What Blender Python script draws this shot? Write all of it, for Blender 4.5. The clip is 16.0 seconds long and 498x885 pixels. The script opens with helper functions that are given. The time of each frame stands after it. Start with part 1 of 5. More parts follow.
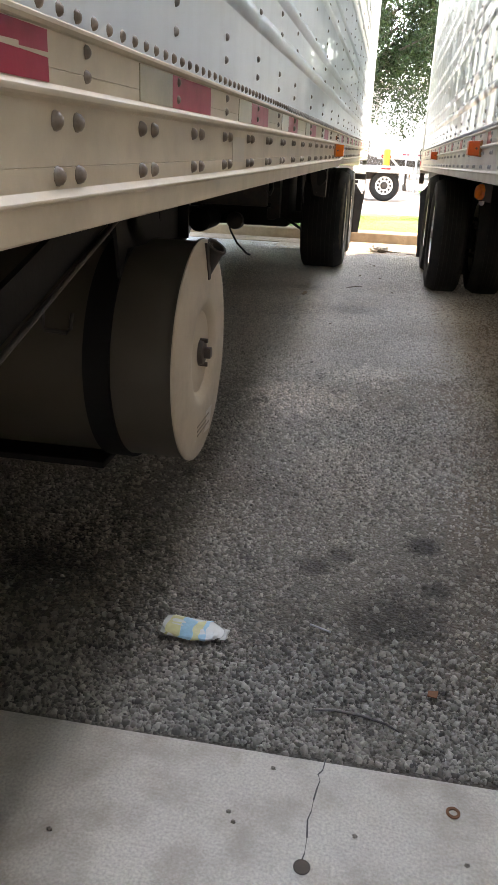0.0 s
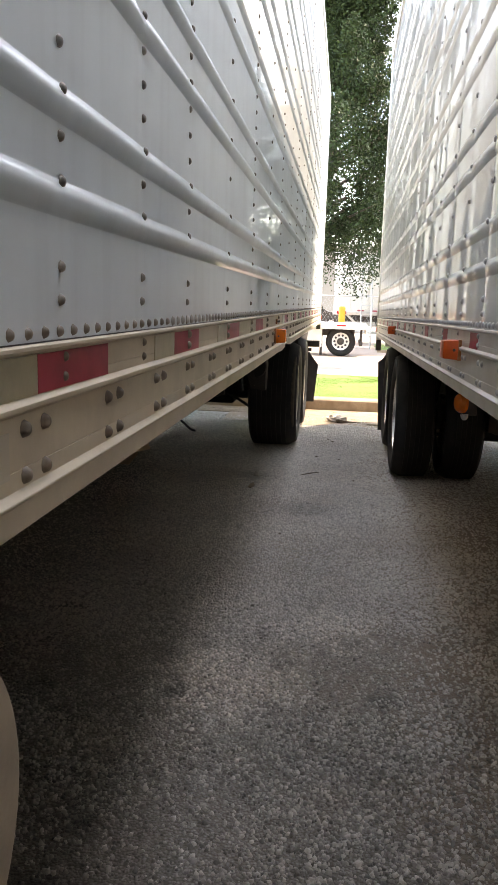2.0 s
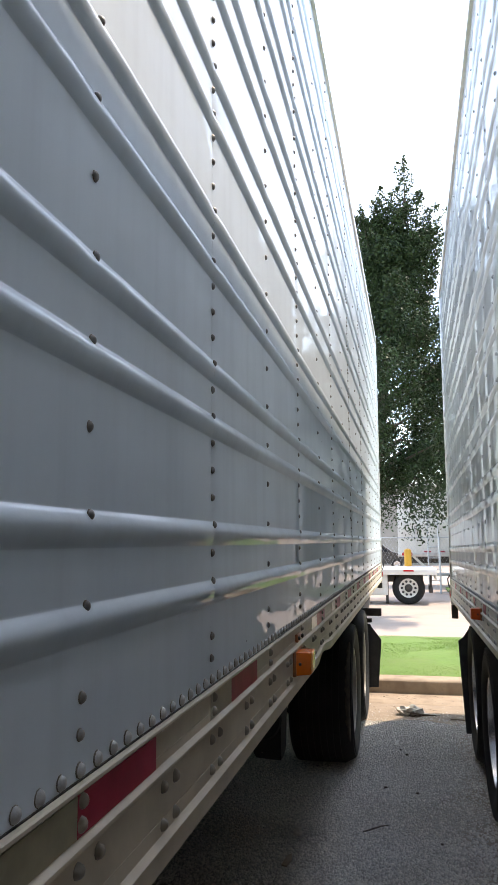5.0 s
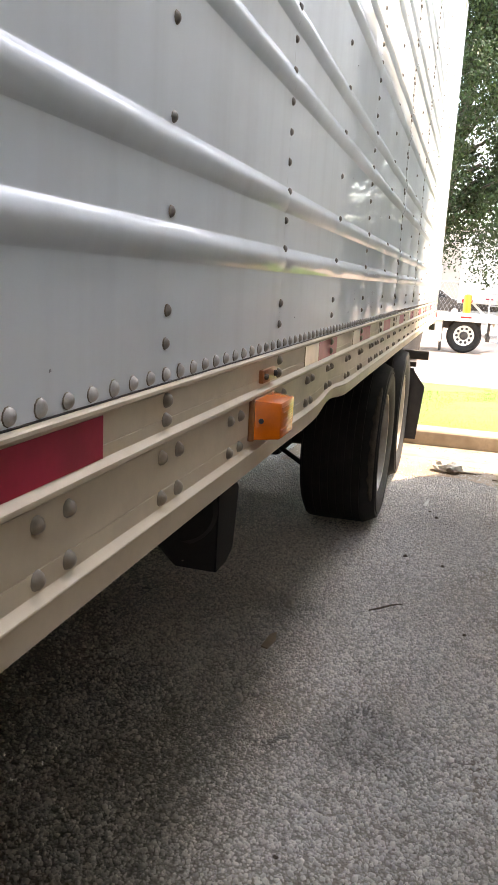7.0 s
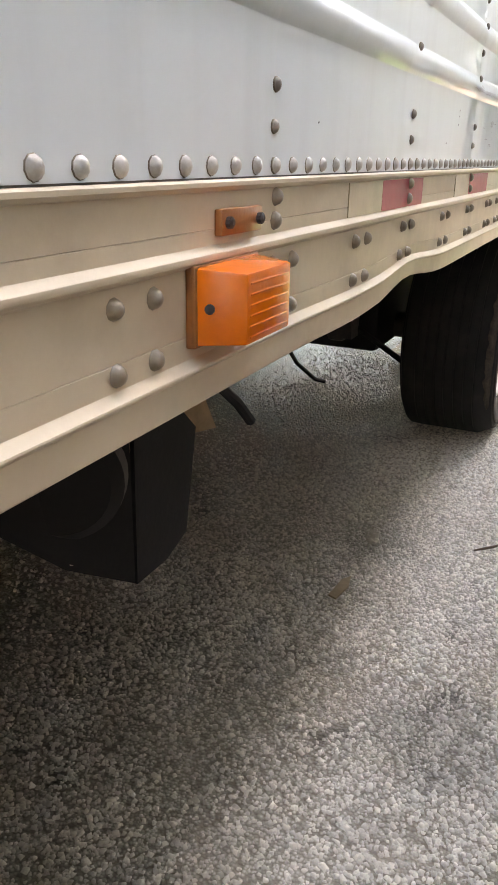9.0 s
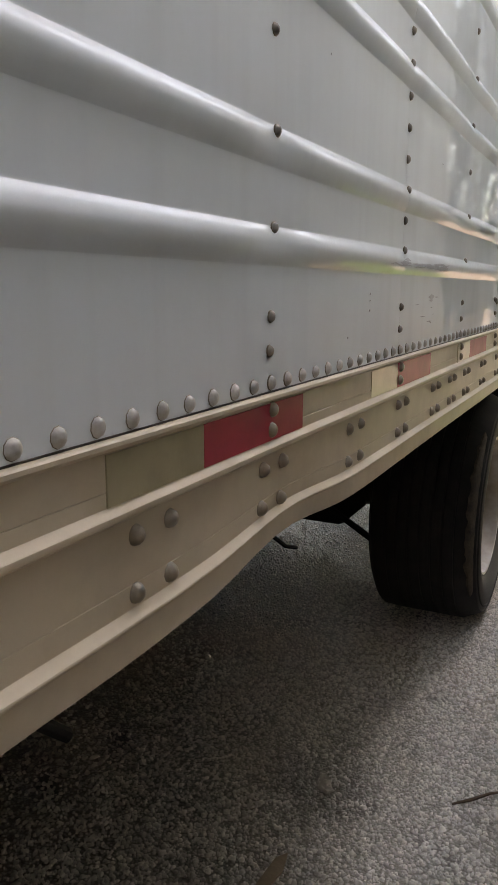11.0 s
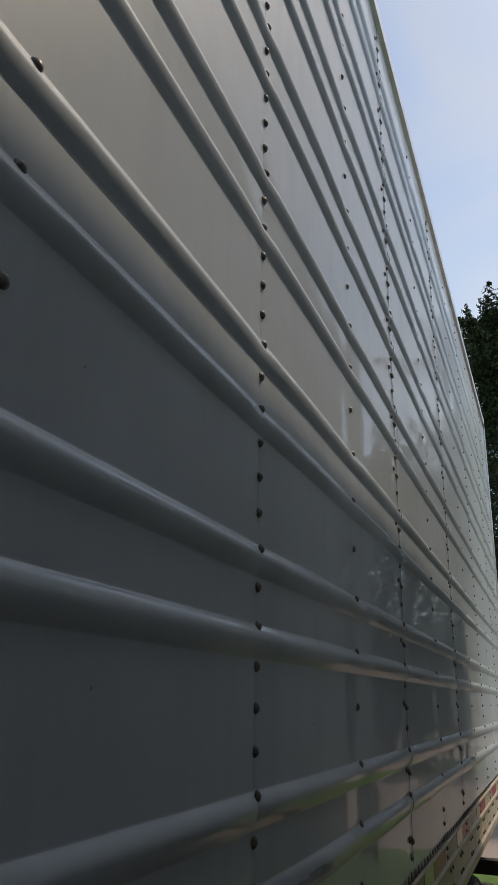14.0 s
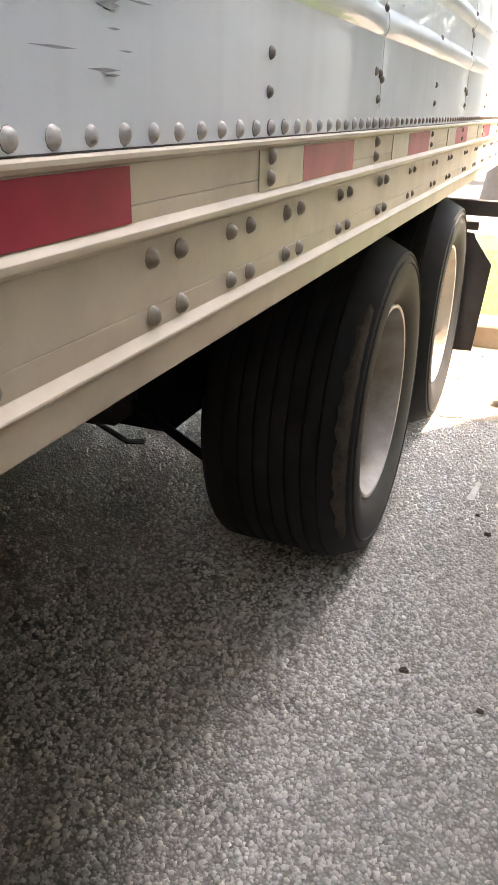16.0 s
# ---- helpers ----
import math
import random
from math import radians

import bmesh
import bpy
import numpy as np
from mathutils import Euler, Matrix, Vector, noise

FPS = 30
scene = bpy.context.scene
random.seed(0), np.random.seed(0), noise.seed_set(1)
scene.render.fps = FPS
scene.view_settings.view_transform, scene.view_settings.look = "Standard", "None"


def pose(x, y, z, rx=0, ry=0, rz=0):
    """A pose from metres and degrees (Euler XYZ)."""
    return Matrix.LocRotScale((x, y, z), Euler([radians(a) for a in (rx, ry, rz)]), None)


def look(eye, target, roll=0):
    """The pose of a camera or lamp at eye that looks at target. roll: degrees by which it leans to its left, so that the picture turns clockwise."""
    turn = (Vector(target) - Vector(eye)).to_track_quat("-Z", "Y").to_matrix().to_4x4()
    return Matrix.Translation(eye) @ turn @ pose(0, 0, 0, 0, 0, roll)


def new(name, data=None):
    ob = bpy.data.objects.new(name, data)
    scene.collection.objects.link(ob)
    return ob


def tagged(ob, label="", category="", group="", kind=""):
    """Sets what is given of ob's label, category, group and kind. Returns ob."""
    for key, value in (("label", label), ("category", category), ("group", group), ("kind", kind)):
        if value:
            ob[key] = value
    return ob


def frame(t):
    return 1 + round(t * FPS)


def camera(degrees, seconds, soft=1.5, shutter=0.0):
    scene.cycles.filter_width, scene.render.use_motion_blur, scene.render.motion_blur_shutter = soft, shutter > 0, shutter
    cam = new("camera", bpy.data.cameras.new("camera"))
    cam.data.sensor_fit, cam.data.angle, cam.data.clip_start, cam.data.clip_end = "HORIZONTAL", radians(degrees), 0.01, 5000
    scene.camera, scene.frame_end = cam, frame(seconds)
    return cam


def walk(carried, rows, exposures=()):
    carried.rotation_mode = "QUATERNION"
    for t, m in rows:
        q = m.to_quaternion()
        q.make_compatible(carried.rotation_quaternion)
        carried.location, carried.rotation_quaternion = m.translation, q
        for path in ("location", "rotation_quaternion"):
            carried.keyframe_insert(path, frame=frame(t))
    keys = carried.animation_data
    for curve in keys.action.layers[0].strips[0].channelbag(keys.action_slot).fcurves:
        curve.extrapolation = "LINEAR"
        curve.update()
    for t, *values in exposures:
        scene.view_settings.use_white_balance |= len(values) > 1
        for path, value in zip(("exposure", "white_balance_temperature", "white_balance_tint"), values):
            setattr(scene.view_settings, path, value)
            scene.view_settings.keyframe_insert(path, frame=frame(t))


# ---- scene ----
cam = camera(36.5, 16.0)
PATH = [
    (0, (0.359, 3.415, 1.187), (0.067, 5.254, 0.458), 2.5),
    (0.5, (0.328, 3.687, 1.213), (0.121, 5.540, 0.490), 1.7),
    (1, (0.369, 3.997, 1.232), (0.215, 5.881, 0.580), 2.8),
    (1.5, (0.371, 4.295, 1.284), (0.113, 6.209, 0.765), 2.4),
    (2, (0.372, 4.579, 1.358), (0.136, 6.531, 0.993), 1.7),
    (2.5, (0.402, 4.880, 1.413), (0.057, 6.839, 1.196), 0.9),
    (3, (0.39, 5.152, 1.514), (-0.056, 7.093, 1.689), 0.6),
    (3.2, (0.389, 5.264, 1.563), (-0.035, 7.187, 1.912), 1.4),
    (5.3, (0.395, 6.250, 1.581), (-0.020, 8.196, 1.788), -0.5),
    (5.5, (0.395, 6.365, 1.564), (-0.031, 8.316, 1.673), -0.1),
    (6, (0.347, 6.650, 1.536), (-0.055, 8.607, 1.451), 1.4),
    (6.5, (0.358, 6.960, 1.488), (-0.052, 8.905, 1.263), 2.5),
    (7, (0.376, 7.270, 1.442), (-0.150, 9.155, 1.018), 3.1),
    (7.5, (0.374, 7.520, 1.390), (-0.217, 9.334, 0.789), 3.3),
    (8, (0.365, 7.783, 1.330), (-0.376, 9.482, 0.580), 2.9),
    (8.2, (0.362, 7.838, 1.312), (-0.452, 9.488, 0.528), 1.8),
    (10.3, (0.374, 8.287, 1.421), (-0.370, 10.088, 0.972), 0.2),
    (10.5, (0.375, 8.378, 1.438), (-0.411, 10.169, 1.021), 0.2),
    (11, (0.399, 8.542, 1.431), (-0.468, 10.299, 1.031), 0.3),
    (11.5, (0.368, 8.726, 1.482), (-0.468, 10.519, 1.187), 0.4),
    (12, (0.375, 8.869, 1.542), (-0.462, 10.685, 1.532), 0.4),
    (12.5, (0.389, 8.935, 1.659), (-0.458, 10.708, 2.033), 1.9),
    (13, (0.377, 8.970, 1.736), (-0.447, 10.670, 2.394), 2.5),
    (13.5, (0.383, 8.955, 1.793), (-0.378, 10.604, 2.629), 3.3),
    (14, (0.391, 8.980, 1.741), (-0.301, 10.744, 2.382), 1.2),
    (14.5, (0.389, 9.062, 1.614), (-0.270, 10.945, 1.765), -0.4),
    (15, (0.334, 9.224, 1.466), (-0.279, 11.104, 1.165), 0.9),
    (15.5, (0.320, 9.422, 1.379), (-0.257, 11.230, 0.748), 1.6),
    (16, (0.357, 9.675, 1.338), (-0.308, 11.376, 0.523), 1.4),
]
EXPOSURES = [(0, 4.09, 8500, 12), (0.5, 4.11, 8550, 12), (1, 4.16, 8700, 13), (2, 3.39, 8750, 14), (3, 3.02, 7350, 10), (5.5, 2.39, 7250, 10), (6, 3.19, 7550, 10), (6.5, 3.54, 8000, 12), (7.5, 4.19, 9200, 17), (8.2, 4.74, 9150, 16),
             (10.3, 4.04, 9050, 15), (11, 3.39, 9300, 16), (11.5, 3.39, 8900, 15), (12.5, 2.54, 7350, 10), (13.5, 0.84, 7350, 8), (14, 0.39, 7550, 8), (14.5, 1.44, 7500, 10), (15, 2.86, 8100, 12), (15.5, 3.66, 8900, 16), (16, 4.38, 8650, 16)]
walk(cam, [(t, look(eye, target, roll)) for t, eye, target, roll in PATH], EXPOSURES)

# ---- world, sun ----
SUN_EL, SUN_AZ = radians(59), math.atan2(0.625, 0.78)
world = bpy.data.worlds.new("world")
scene.world = world
world.use_nodes = True
wt = world.node_tree
sky = wt.nodes.new("ShaderNodeTexSky")
sky.sky_type, sky.sun_disc = "NISHITA", False
sky.sun_elevation, sky.sun_rotation = SUN_EL, SUN_AZ
sky.air_density, sky.dust_density, sky.ozone_density = 1.0, 0.55, 1.0
bg = wt.nodes["Background"]
bg.inputs["Strength"].default_value = 0.15
# thin drifting cloud: greyer, slightly warm patches over the whole sky
puff = wt.nodes.new("ShaderNodeTexNoise")
puff.inputs["Scale"].default_value, puff.inputs["Detail"].default_value, puff.inputs["Distortion"].default_value = 3.2, 6.0, 0.4
thick = wt.nodes.new("ShaderNodeMapRange")
thick.inputs["From Min"].default_value, thick.inputs["From Max"].default_value = 0.36, 0.60
wt.links.new(puff.outputs["Fac"], thick.inputs["Value"])
grey = wt.nodes.new("ShaderNodeHueSaturation")
grey.inputs["Saturation"].default_value, grey.inputs["Value"].default_value = 0.8, 1.0
wt.links.new(sky.outputs[0], grey.inputs["Color"])
warm = wt.nodes.new("ShaderNodeMix")
warm.data_type, warm.blend_type = "RGBA", "MULTIPLY"
warm.inputs["Factor"].default_value = 1.0
warm.inputs["B"].default_value = (1.0, 0.97, 0.95, 1)
wt.links.new(grey.outputs["Color"], warm.inputs["A"])
cover = wt.nodes.new("ShaderNodeMix")
cover.data_type = "RGBA"
wt.links.new(thick.outputs["Result"], cover.inputs["Factor"])
wt.links.new(sky.outputs[0], cover.inputs["A"])
wt.links.new(warm.outputs["Result"], cover.inputs["B"])
wt.links.new(cover.outputs["Result"], bg.inputs["Color"])
sun = new("sun", bpy.data.lights.new("sun", "SUN"))
sun.data.energy, sun.data.angle, sun.data.color = 1.2, radians(0.6), (1.0, 0.90, 0.82)
to_sun = Vector((math.sin(SUN_AZ) * math.cos(SUN_EL), math.cos(SUN_AZ) * math.cos(SUN_EL), math.sin(SUN_EL)))
sun.matrix_world = look(to_sun * 60, (0, 0, 0))


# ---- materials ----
# damp oil spots and pale patches on the yard: place, radius, how dark
DAMP_AND_PALE = [(0.59, 5.65, 0.06, 0.3), (0.50, 5.20, 0.14, 0.4), (0.26, 5.44, 0.055, 0.35), (0.33, 5.53, 0.05, 0.4), (-0.53, 5.24, 0.17, 0.45), (0.62, 5.38, 0.05, 0.35),
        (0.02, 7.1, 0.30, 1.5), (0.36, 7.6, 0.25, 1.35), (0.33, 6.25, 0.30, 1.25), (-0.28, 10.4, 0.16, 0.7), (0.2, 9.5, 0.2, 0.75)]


def oil_and_light(nt, geo, colour, most, bright_y=11.2, least=1.5):
    """Darkens a colour towards the dock, part oil and dirt, part painted fall-off of daylight; further out it is
    brightened past its base.
    """
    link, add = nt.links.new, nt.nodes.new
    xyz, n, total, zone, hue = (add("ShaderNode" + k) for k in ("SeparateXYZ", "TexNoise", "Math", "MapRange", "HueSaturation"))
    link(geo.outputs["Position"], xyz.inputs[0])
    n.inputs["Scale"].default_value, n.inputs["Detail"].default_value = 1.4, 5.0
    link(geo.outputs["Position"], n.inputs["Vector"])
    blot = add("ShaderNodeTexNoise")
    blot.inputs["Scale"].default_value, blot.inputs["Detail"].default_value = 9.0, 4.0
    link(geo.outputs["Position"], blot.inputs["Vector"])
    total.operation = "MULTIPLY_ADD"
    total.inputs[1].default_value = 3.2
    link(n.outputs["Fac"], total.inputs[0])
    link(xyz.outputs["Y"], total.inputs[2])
    zone.inputs["From Min"].default_value, zone.inputs["From Max"].default_value = 5.9, bright_y
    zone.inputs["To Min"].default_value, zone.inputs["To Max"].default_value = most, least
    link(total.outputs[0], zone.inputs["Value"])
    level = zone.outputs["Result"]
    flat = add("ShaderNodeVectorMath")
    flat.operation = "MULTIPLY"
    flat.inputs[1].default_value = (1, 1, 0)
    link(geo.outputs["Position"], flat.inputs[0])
    for x, y, r, dark in DAMP_AND_PALE:
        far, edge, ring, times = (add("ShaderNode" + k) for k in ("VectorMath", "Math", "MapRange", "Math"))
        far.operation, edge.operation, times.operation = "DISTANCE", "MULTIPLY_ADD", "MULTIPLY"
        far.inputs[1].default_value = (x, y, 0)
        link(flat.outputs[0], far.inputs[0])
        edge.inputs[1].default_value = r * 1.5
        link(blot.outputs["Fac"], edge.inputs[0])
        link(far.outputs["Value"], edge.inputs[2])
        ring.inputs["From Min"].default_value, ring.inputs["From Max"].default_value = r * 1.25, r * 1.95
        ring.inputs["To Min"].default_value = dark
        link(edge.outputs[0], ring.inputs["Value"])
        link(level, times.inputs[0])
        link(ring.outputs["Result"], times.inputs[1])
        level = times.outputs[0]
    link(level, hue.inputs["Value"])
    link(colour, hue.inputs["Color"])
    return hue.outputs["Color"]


def material(name, colour, rough=0.6, metal=0.0, vary=0.12, scale=30.0, stain=None, stain_scale=2.0, stain_amount=0.4,
             bump=0.1, bump_scale=120.0, coat=0.0, island=0.0, each=0.0, emit=0.0, transmit=0.0, rough_vary=0.15, dock_shade=1.0, gloss=0.5, coat_rough=0.06, streak=0.0):
    m = bpy.data.materials.new(name)
    m.use_nodes = True
    nt = m.node_tree
    b = nt.nodes["Principled BSDF"]
    link, add = nt.links.new, nt.nodes.new
    geo = add("ShaderNodeNewGeometry")
    fine = add("ShaderNodeTexNoise")
    fine.inputs["Scale"].default_value, fine.inputs["Detail"].default_value = scale, 5.0
    link(geo.outputs["Position"], fine.inputs["Vector"])
    mix = add("ShaderNodeMix")
    mix.data_type = "RGBA"
    lo = tuple(max(0.0, c * (1 - vary)) for c in colour)
    hi = tuple(min(1.0, c * (1 + vary)) for c in colour)
    mix.inputs["A"].default_value, mix.inputs["B"].default_value = (*lo, 1), (*hi, 1)
    link(fine.outputs["Fac"], mix.inputs["Factor"])
    out = mix.outputs["Result"]
    broad = add("ShaderNodeTexNoise")
    broad.inputs["Scale"].default_value, broad.inputs["Detail"].default_value = stain_scale, 6.0
    broad.inputs["Roughness"].default_value = 0.62
    link(geo.outputs["Position"], broad.inputs["Vector"])
    if stain:
        ramp = add("ShaderNodeMapRange")
        ramp.inputs["From Min"].default_value, ramp.inputs["From Max"].default_value = 0.45, 0.7
        ramp.inputs["To Max"].default_value = stain_amount
        link(broad.outputs["Fac"], ramp.inputs["Value"])
        over = add("ShaderNodeMix")
        over.data_type = "RGBA"
        over.inputs["B"].default_value = (*stain, 1)
        link(out, over.inputs["A"])
        link(ramp.outputs["Result"], over.inputs["Factor"])
        out = over.outputs["Result"]
    if streak:
        # rain runs: noise drawn out along the height
        long, run, part_of, wash = (add("ShaderNode" + k) for k in ("VectorMath", "TexNoise", "MapRange", "Mix"))
        long.operation = "MULTIPLY"
        long.inputs[1].default_value = (1, 11, 0.55)
        link(geo.outputs["Position"], long.inputs[0])
        run.inputs["Scale"].default_value, run.inputs["Detail"].default_value = 1.6, 6.0
        link(long.outputs[0], run.inputs["Vector"])
        part_of.inputs["From Min"].default_value, part_of.inputs["From Max"].default_value, part_of.inputs["To Max"].default_value = 0.48, 0.72, streak
        link(run.outputs["Fac"], part_of.inputs["Value"])
        wash.data_type = "RGBA"
        wash.inputs["B"].default_value = (*(stain or colour), 1)
        link(out, wash.inputs["A"])
        link(part_of.outputs["Result"], wash.inputs["Factor"])
        out = wash.outputs["Result"]
    if island or each:
        hue = add("ShaderNodeHueSaturation")
        rnd = add("ShaderNodeMapRange")
        amount = island or each
        rnd.inputs["To Min"].default_value, rnd.inputs["To Max"].default_value = 1 - amount, 1 + amount
        if island:
            link(geo.outputs["Random Per Island"], rnd.inputs["Value"])
        else:
            info = add("ShaderNodeObjectInfo")
            link(info.outputs["Random"], rnd.inputs["Value"])
        link(rnd.outputs["Result"], hue.inputs["Value"])
        link(out, hue.inputs["Color"])
        out = hue.outputs["Color"]
    if dock_shade < 1:
        out = oil_and_light(nt, geo, out, dock_shade)
    link(out, b.inputs["Base Color"])
    r = add("ShaderNodeMapRange")
    r.inputs["To Min"].default_value = max(0.02, rough * (1 - rough_vary))
    r.inputs["To Max"].default_value = min(1.0, rough * (1 + rough_vary))
    link(broad.outputs["Fac"], r.inputs["Value"])
    link(r.outputs["Result"], b.inputs["Roughness"])
    b.inputs["Metallic"].default_value = metal
    b.inputs["Specular IOR Level"].default_value = gloss
    b.inputs["Coat Weight"].default_value = coat
    b.inputs["Coat Roughness"].default_value = coat_rough
    b.inputs["Transmission Weight"].default_value = transmit
    if emit:
        b.inputs["Emission Color"].default_value = (*colour, 1)
        b.inputs["Emission Strength"].default_value = emit
    if bump:
        bn = add("ShaderNodeTexNoise")
        bn.inputs["Scale"].default_value, bn.inputs["Detail"].default_value = bump_scale, 4.0
        link(geo.outputs["Position"], bn.inputs["Vector"])
        bp = add("ShaderNodeBump")
        bp.inputs["Strength"].default_value, bp.inputs["Distance"].default_value = bump, 0.004
        link(bn.outputs["Fac"], bp.inputs["Height"])
        link(bp.outputs["Normal"], b.inputs["Normal"])
    return m


PANEL = material("white_panel_paint", (0.66, 0.71, 0.73), 0.46, vary=0.03, scale=6, stain=(0.36, 0.375, 0.38), stain_scale=1.7,
                 stain_amount=0.22, bump=0.012, bump_scale=9, streak=0.14, coat=0.45, rough_vary=0.25, gloss=0.12, coat_rough=0.04)
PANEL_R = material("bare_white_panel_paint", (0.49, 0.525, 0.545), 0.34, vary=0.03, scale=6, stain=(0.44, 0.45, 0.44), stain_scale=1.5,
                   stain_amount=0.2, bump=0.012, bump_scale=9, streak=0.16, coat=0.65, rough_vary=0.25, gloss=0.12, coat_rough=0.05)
RAIL = material("cream_rail_paint", (0.58, 0.495, 0.37), 0.46, gloss=0.22, vary=0.08, scale=14, stain=(0.33, 0.28, 0.21), stain_scale=5,
                stain_amount=0.45, bump=0.08, bump_scale=60)
RAIL_PALE = material("faded_rail_paint", (0.50, 0.44, 0.345), 0.42, vary=0.08, scale=14, stain=(0.36, 0.31, 0.24), stain_scale=5, stain_amount=0.4, bump=0.08, bump_scale=60)
RAIL_R = material("weathered_white_rail", (0.60, 0.57, 0.53), 0.42, gloss=0.3, vary=0.08, scale=14, stain=(0.36, 0.31, 0.25), stain_scale=5,
                  stain_amount=0.45, bump=0.08, bump_scale=60)
RIVET = material("dull_rivet_aluminium", (0.20, 0.18, 0.155), 0.42, metal=0.3, vary=0.25, scale=300, bump=0.1, bump_scale=400, each=0.18)
RIVET_RAIL = material("painted_rivet", (0.21, 0.175, 0.13), 0.36, vary=0.2, scale=200, stain=(0.17, 0.14, 0.10), stain_scale=30, stain_amount=0.6, bump=0.1, bump_scale=300, each=0.12)
RIVET_ROW = material("weathered_row_rivet", (0.38, 0.36, 0.325), 0.38, metal=0.15, vary=0.25, scale=250, bump=0.1, bump_scale=300, each=0.15)
AMBER_RED = material("orange_red_lens", (0.62, 0.085, 0.012), 0.3, vary=0.15, scale=60, bump=0.1, bump_scale=200)
# rail rivets off the passed stretch: shading of the domes put into the brown
RIVET_DARK = material("shaded_rail_rivet", (0.16, 0.125, 0.095), 0.45, vary=0.25, scale=200, bump=0.1, bump_scale=300, island=0.2)
RIVET_WHITE = material("white_painted_rivet", (0.38, 0.385, 0.39), 0.4, vary=0.15, scale=200, bump=0.0, island=0.15)
RIVET_ALL = material("dull_far_rivet_aluminium", (0.20, 0.18, 0.155), 0.42, metal=0.3, vary=0.25, scale=300, bump=0.0, island=0.18)
ALU = material("bare_aluminium", (0.62, 0.61, 0.59), 0.32, metal=0.8, vary=0.1, scale=40, stain=(0.35, 0.33, 0.3), stain_scale=6, stain_amount=0.5)
TAPE_RED = material("red_reflective_tape", (0.37, 0.028, 0.056), 0.4, gloss=0.25, vary=0.18, scale=25, stain=(0.18, 0.02, 0.03), stain_scale=12,
                    stain_amount=0.5, bump=0.03, coat=0.05)
TAPE_WHITE = material("yellowed_white_tape", (0.36, 0.315, 0.205), 0.3, vary=0.2, scale=22, stain=(0.2, 0.19, 0.12), stain_scale=14,
                      stain_amount=0.45, bump=0.04, coat=0.1)
AMBER = material("amber_lens", (0.74, 0.15, 0.007), 0.22, vary=0.16, scale=45, stain=(0.55, 0.09, 0.005), stain_scale=16, stain_amount=0.6, bump=0.12, bump_scale=90, coat=0.1)
AMBER_OLD = material("faded_amber_lens", (0.29, 0.10, 0.025), 0.3, vary=0.3, scale=80, stain=(0.25, 0.1, 0.04), stain_scale=30, stain_amount=0.7)
RED_LENS = material("red_lens", (0.5, 0.015, 0.02), 0.15, vary=0.1, coat=0.6, bump=0.02)
BLACK = material("black_plastic", (0.018, 0.018, 0.02), 0.4, vary=0.3, scale=40, stain=(0.06, 0.055, 0.05), stain_scale=8, stain_amount=0.5, bump=0.06)
GRIME = material("rivet_grime", (0.13, 0.105, 0.075), 0.8, vary=0.4, scale=200)
SCRAPE = material("light_grey_scrape", (0.40, 0.41, 0.42), 0.6, vary=0.3, scale=120)
SCUFF = material("grey_scuff", (0.27, 0.28, 0.29), 0.6, vary=0.3, scale=120)
SOOT = material("matt_black_plate", (0.009, 0.009, 0.010), 0.6, vary=0.3, scale=30, bump=0.08, gloss=0.14)
STEEL = material("dark_greasy_steel", (0.035, 0.032, 0.03), 0.55, metal=0.2, vary=0.4, scale=20, stain=(0.10, 0.07, 0.045), stain_scale=7,
                 stain_amount=0.6, bump=0.2, bump_scale=90)
TYRE = material("worn_tyre_rubber", (0.011, 0.0105, 0.0105), 0.72, vary=0.35, scale=30, stain=(0.035, 0.032, 0.028), stain_scale=9, stain_amount=0.5, gloss=0.3,
                bump=0.2, bump_scale=180)
SCRUBBED = material("scrubbed_tyre_rubber", (0.07, 0.057, 0.044), 0.85, vary=0.4, scale=90, stain=(0.03, 0.026, 0.022), stain_scale=22, stain_amount=0.8, bump=0.6, bump_scale=150, gloss=0.2)
RIM = material("dusty_white_rim", (0.42, 0.385, 0.33), 0.4, vary=0.15, scale=18, stain=(0.20, 0.155, 0.105), stain_scale=5, stain_amount=0.8)
RIM_ALU = material("polished_rim", (0.66, 0.66, 0.67), 0.25, metal=0.9, vary=0.1, scale=20, stain=(0.4, 0.38, 0.36), stain_scale=7, stain_amount=0.4)
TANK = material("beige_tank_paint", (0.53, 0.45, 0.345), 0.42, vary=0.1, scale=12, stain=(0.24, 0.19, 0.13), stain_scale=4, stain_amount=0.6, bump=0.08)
# low light on the shell and box is put into this dark brown
TANK_SHADED = material("shaded_brown_tank_paint", (0.062, 0.054, 0.042), 0.5, gloss=0.25, vary=0.15, scale=10, stain=(0.06, 0.05, 0.04), stain_scale=5, stain_amount=0.6, bump=0.08)
CONCRETE = material("apron_concrete", (0.49, 0.465, 0.41), 0.42, vary=0.5, scale=170, stain=(0.30, 0.262, 0.215), stain_scale=7.5,
                    stain_amount=0.8, bump=0.4, bump_scale=180)
KERB = material("kerb_concrete", (0.33, 0.245, 0.16), 0.8, vary=0.25, scale=40, stain=(0.17, 0.12, 0.075), stain_scale=5, stain_amount=0.7,
                bump=0.3, bump_scale=120)
ROAD = material("pale_road_concrete", (0.37, 0.28, 0.215), 0.85, vary=0.08, scale=3, stain=(0.31, 0.235, 0.18), stain_scale=0.5, stain_amount=0.6,
                bump=0.1, bump_scale=60)
DIRT = material("dry_dirt", (0.31, 0.235, 0.16), 0.95, vary=0.2, scale=30, stain=(0.13, 0.10, 0.075), stain_scale=1.6, stain_amount=0.6, bump=0.5)
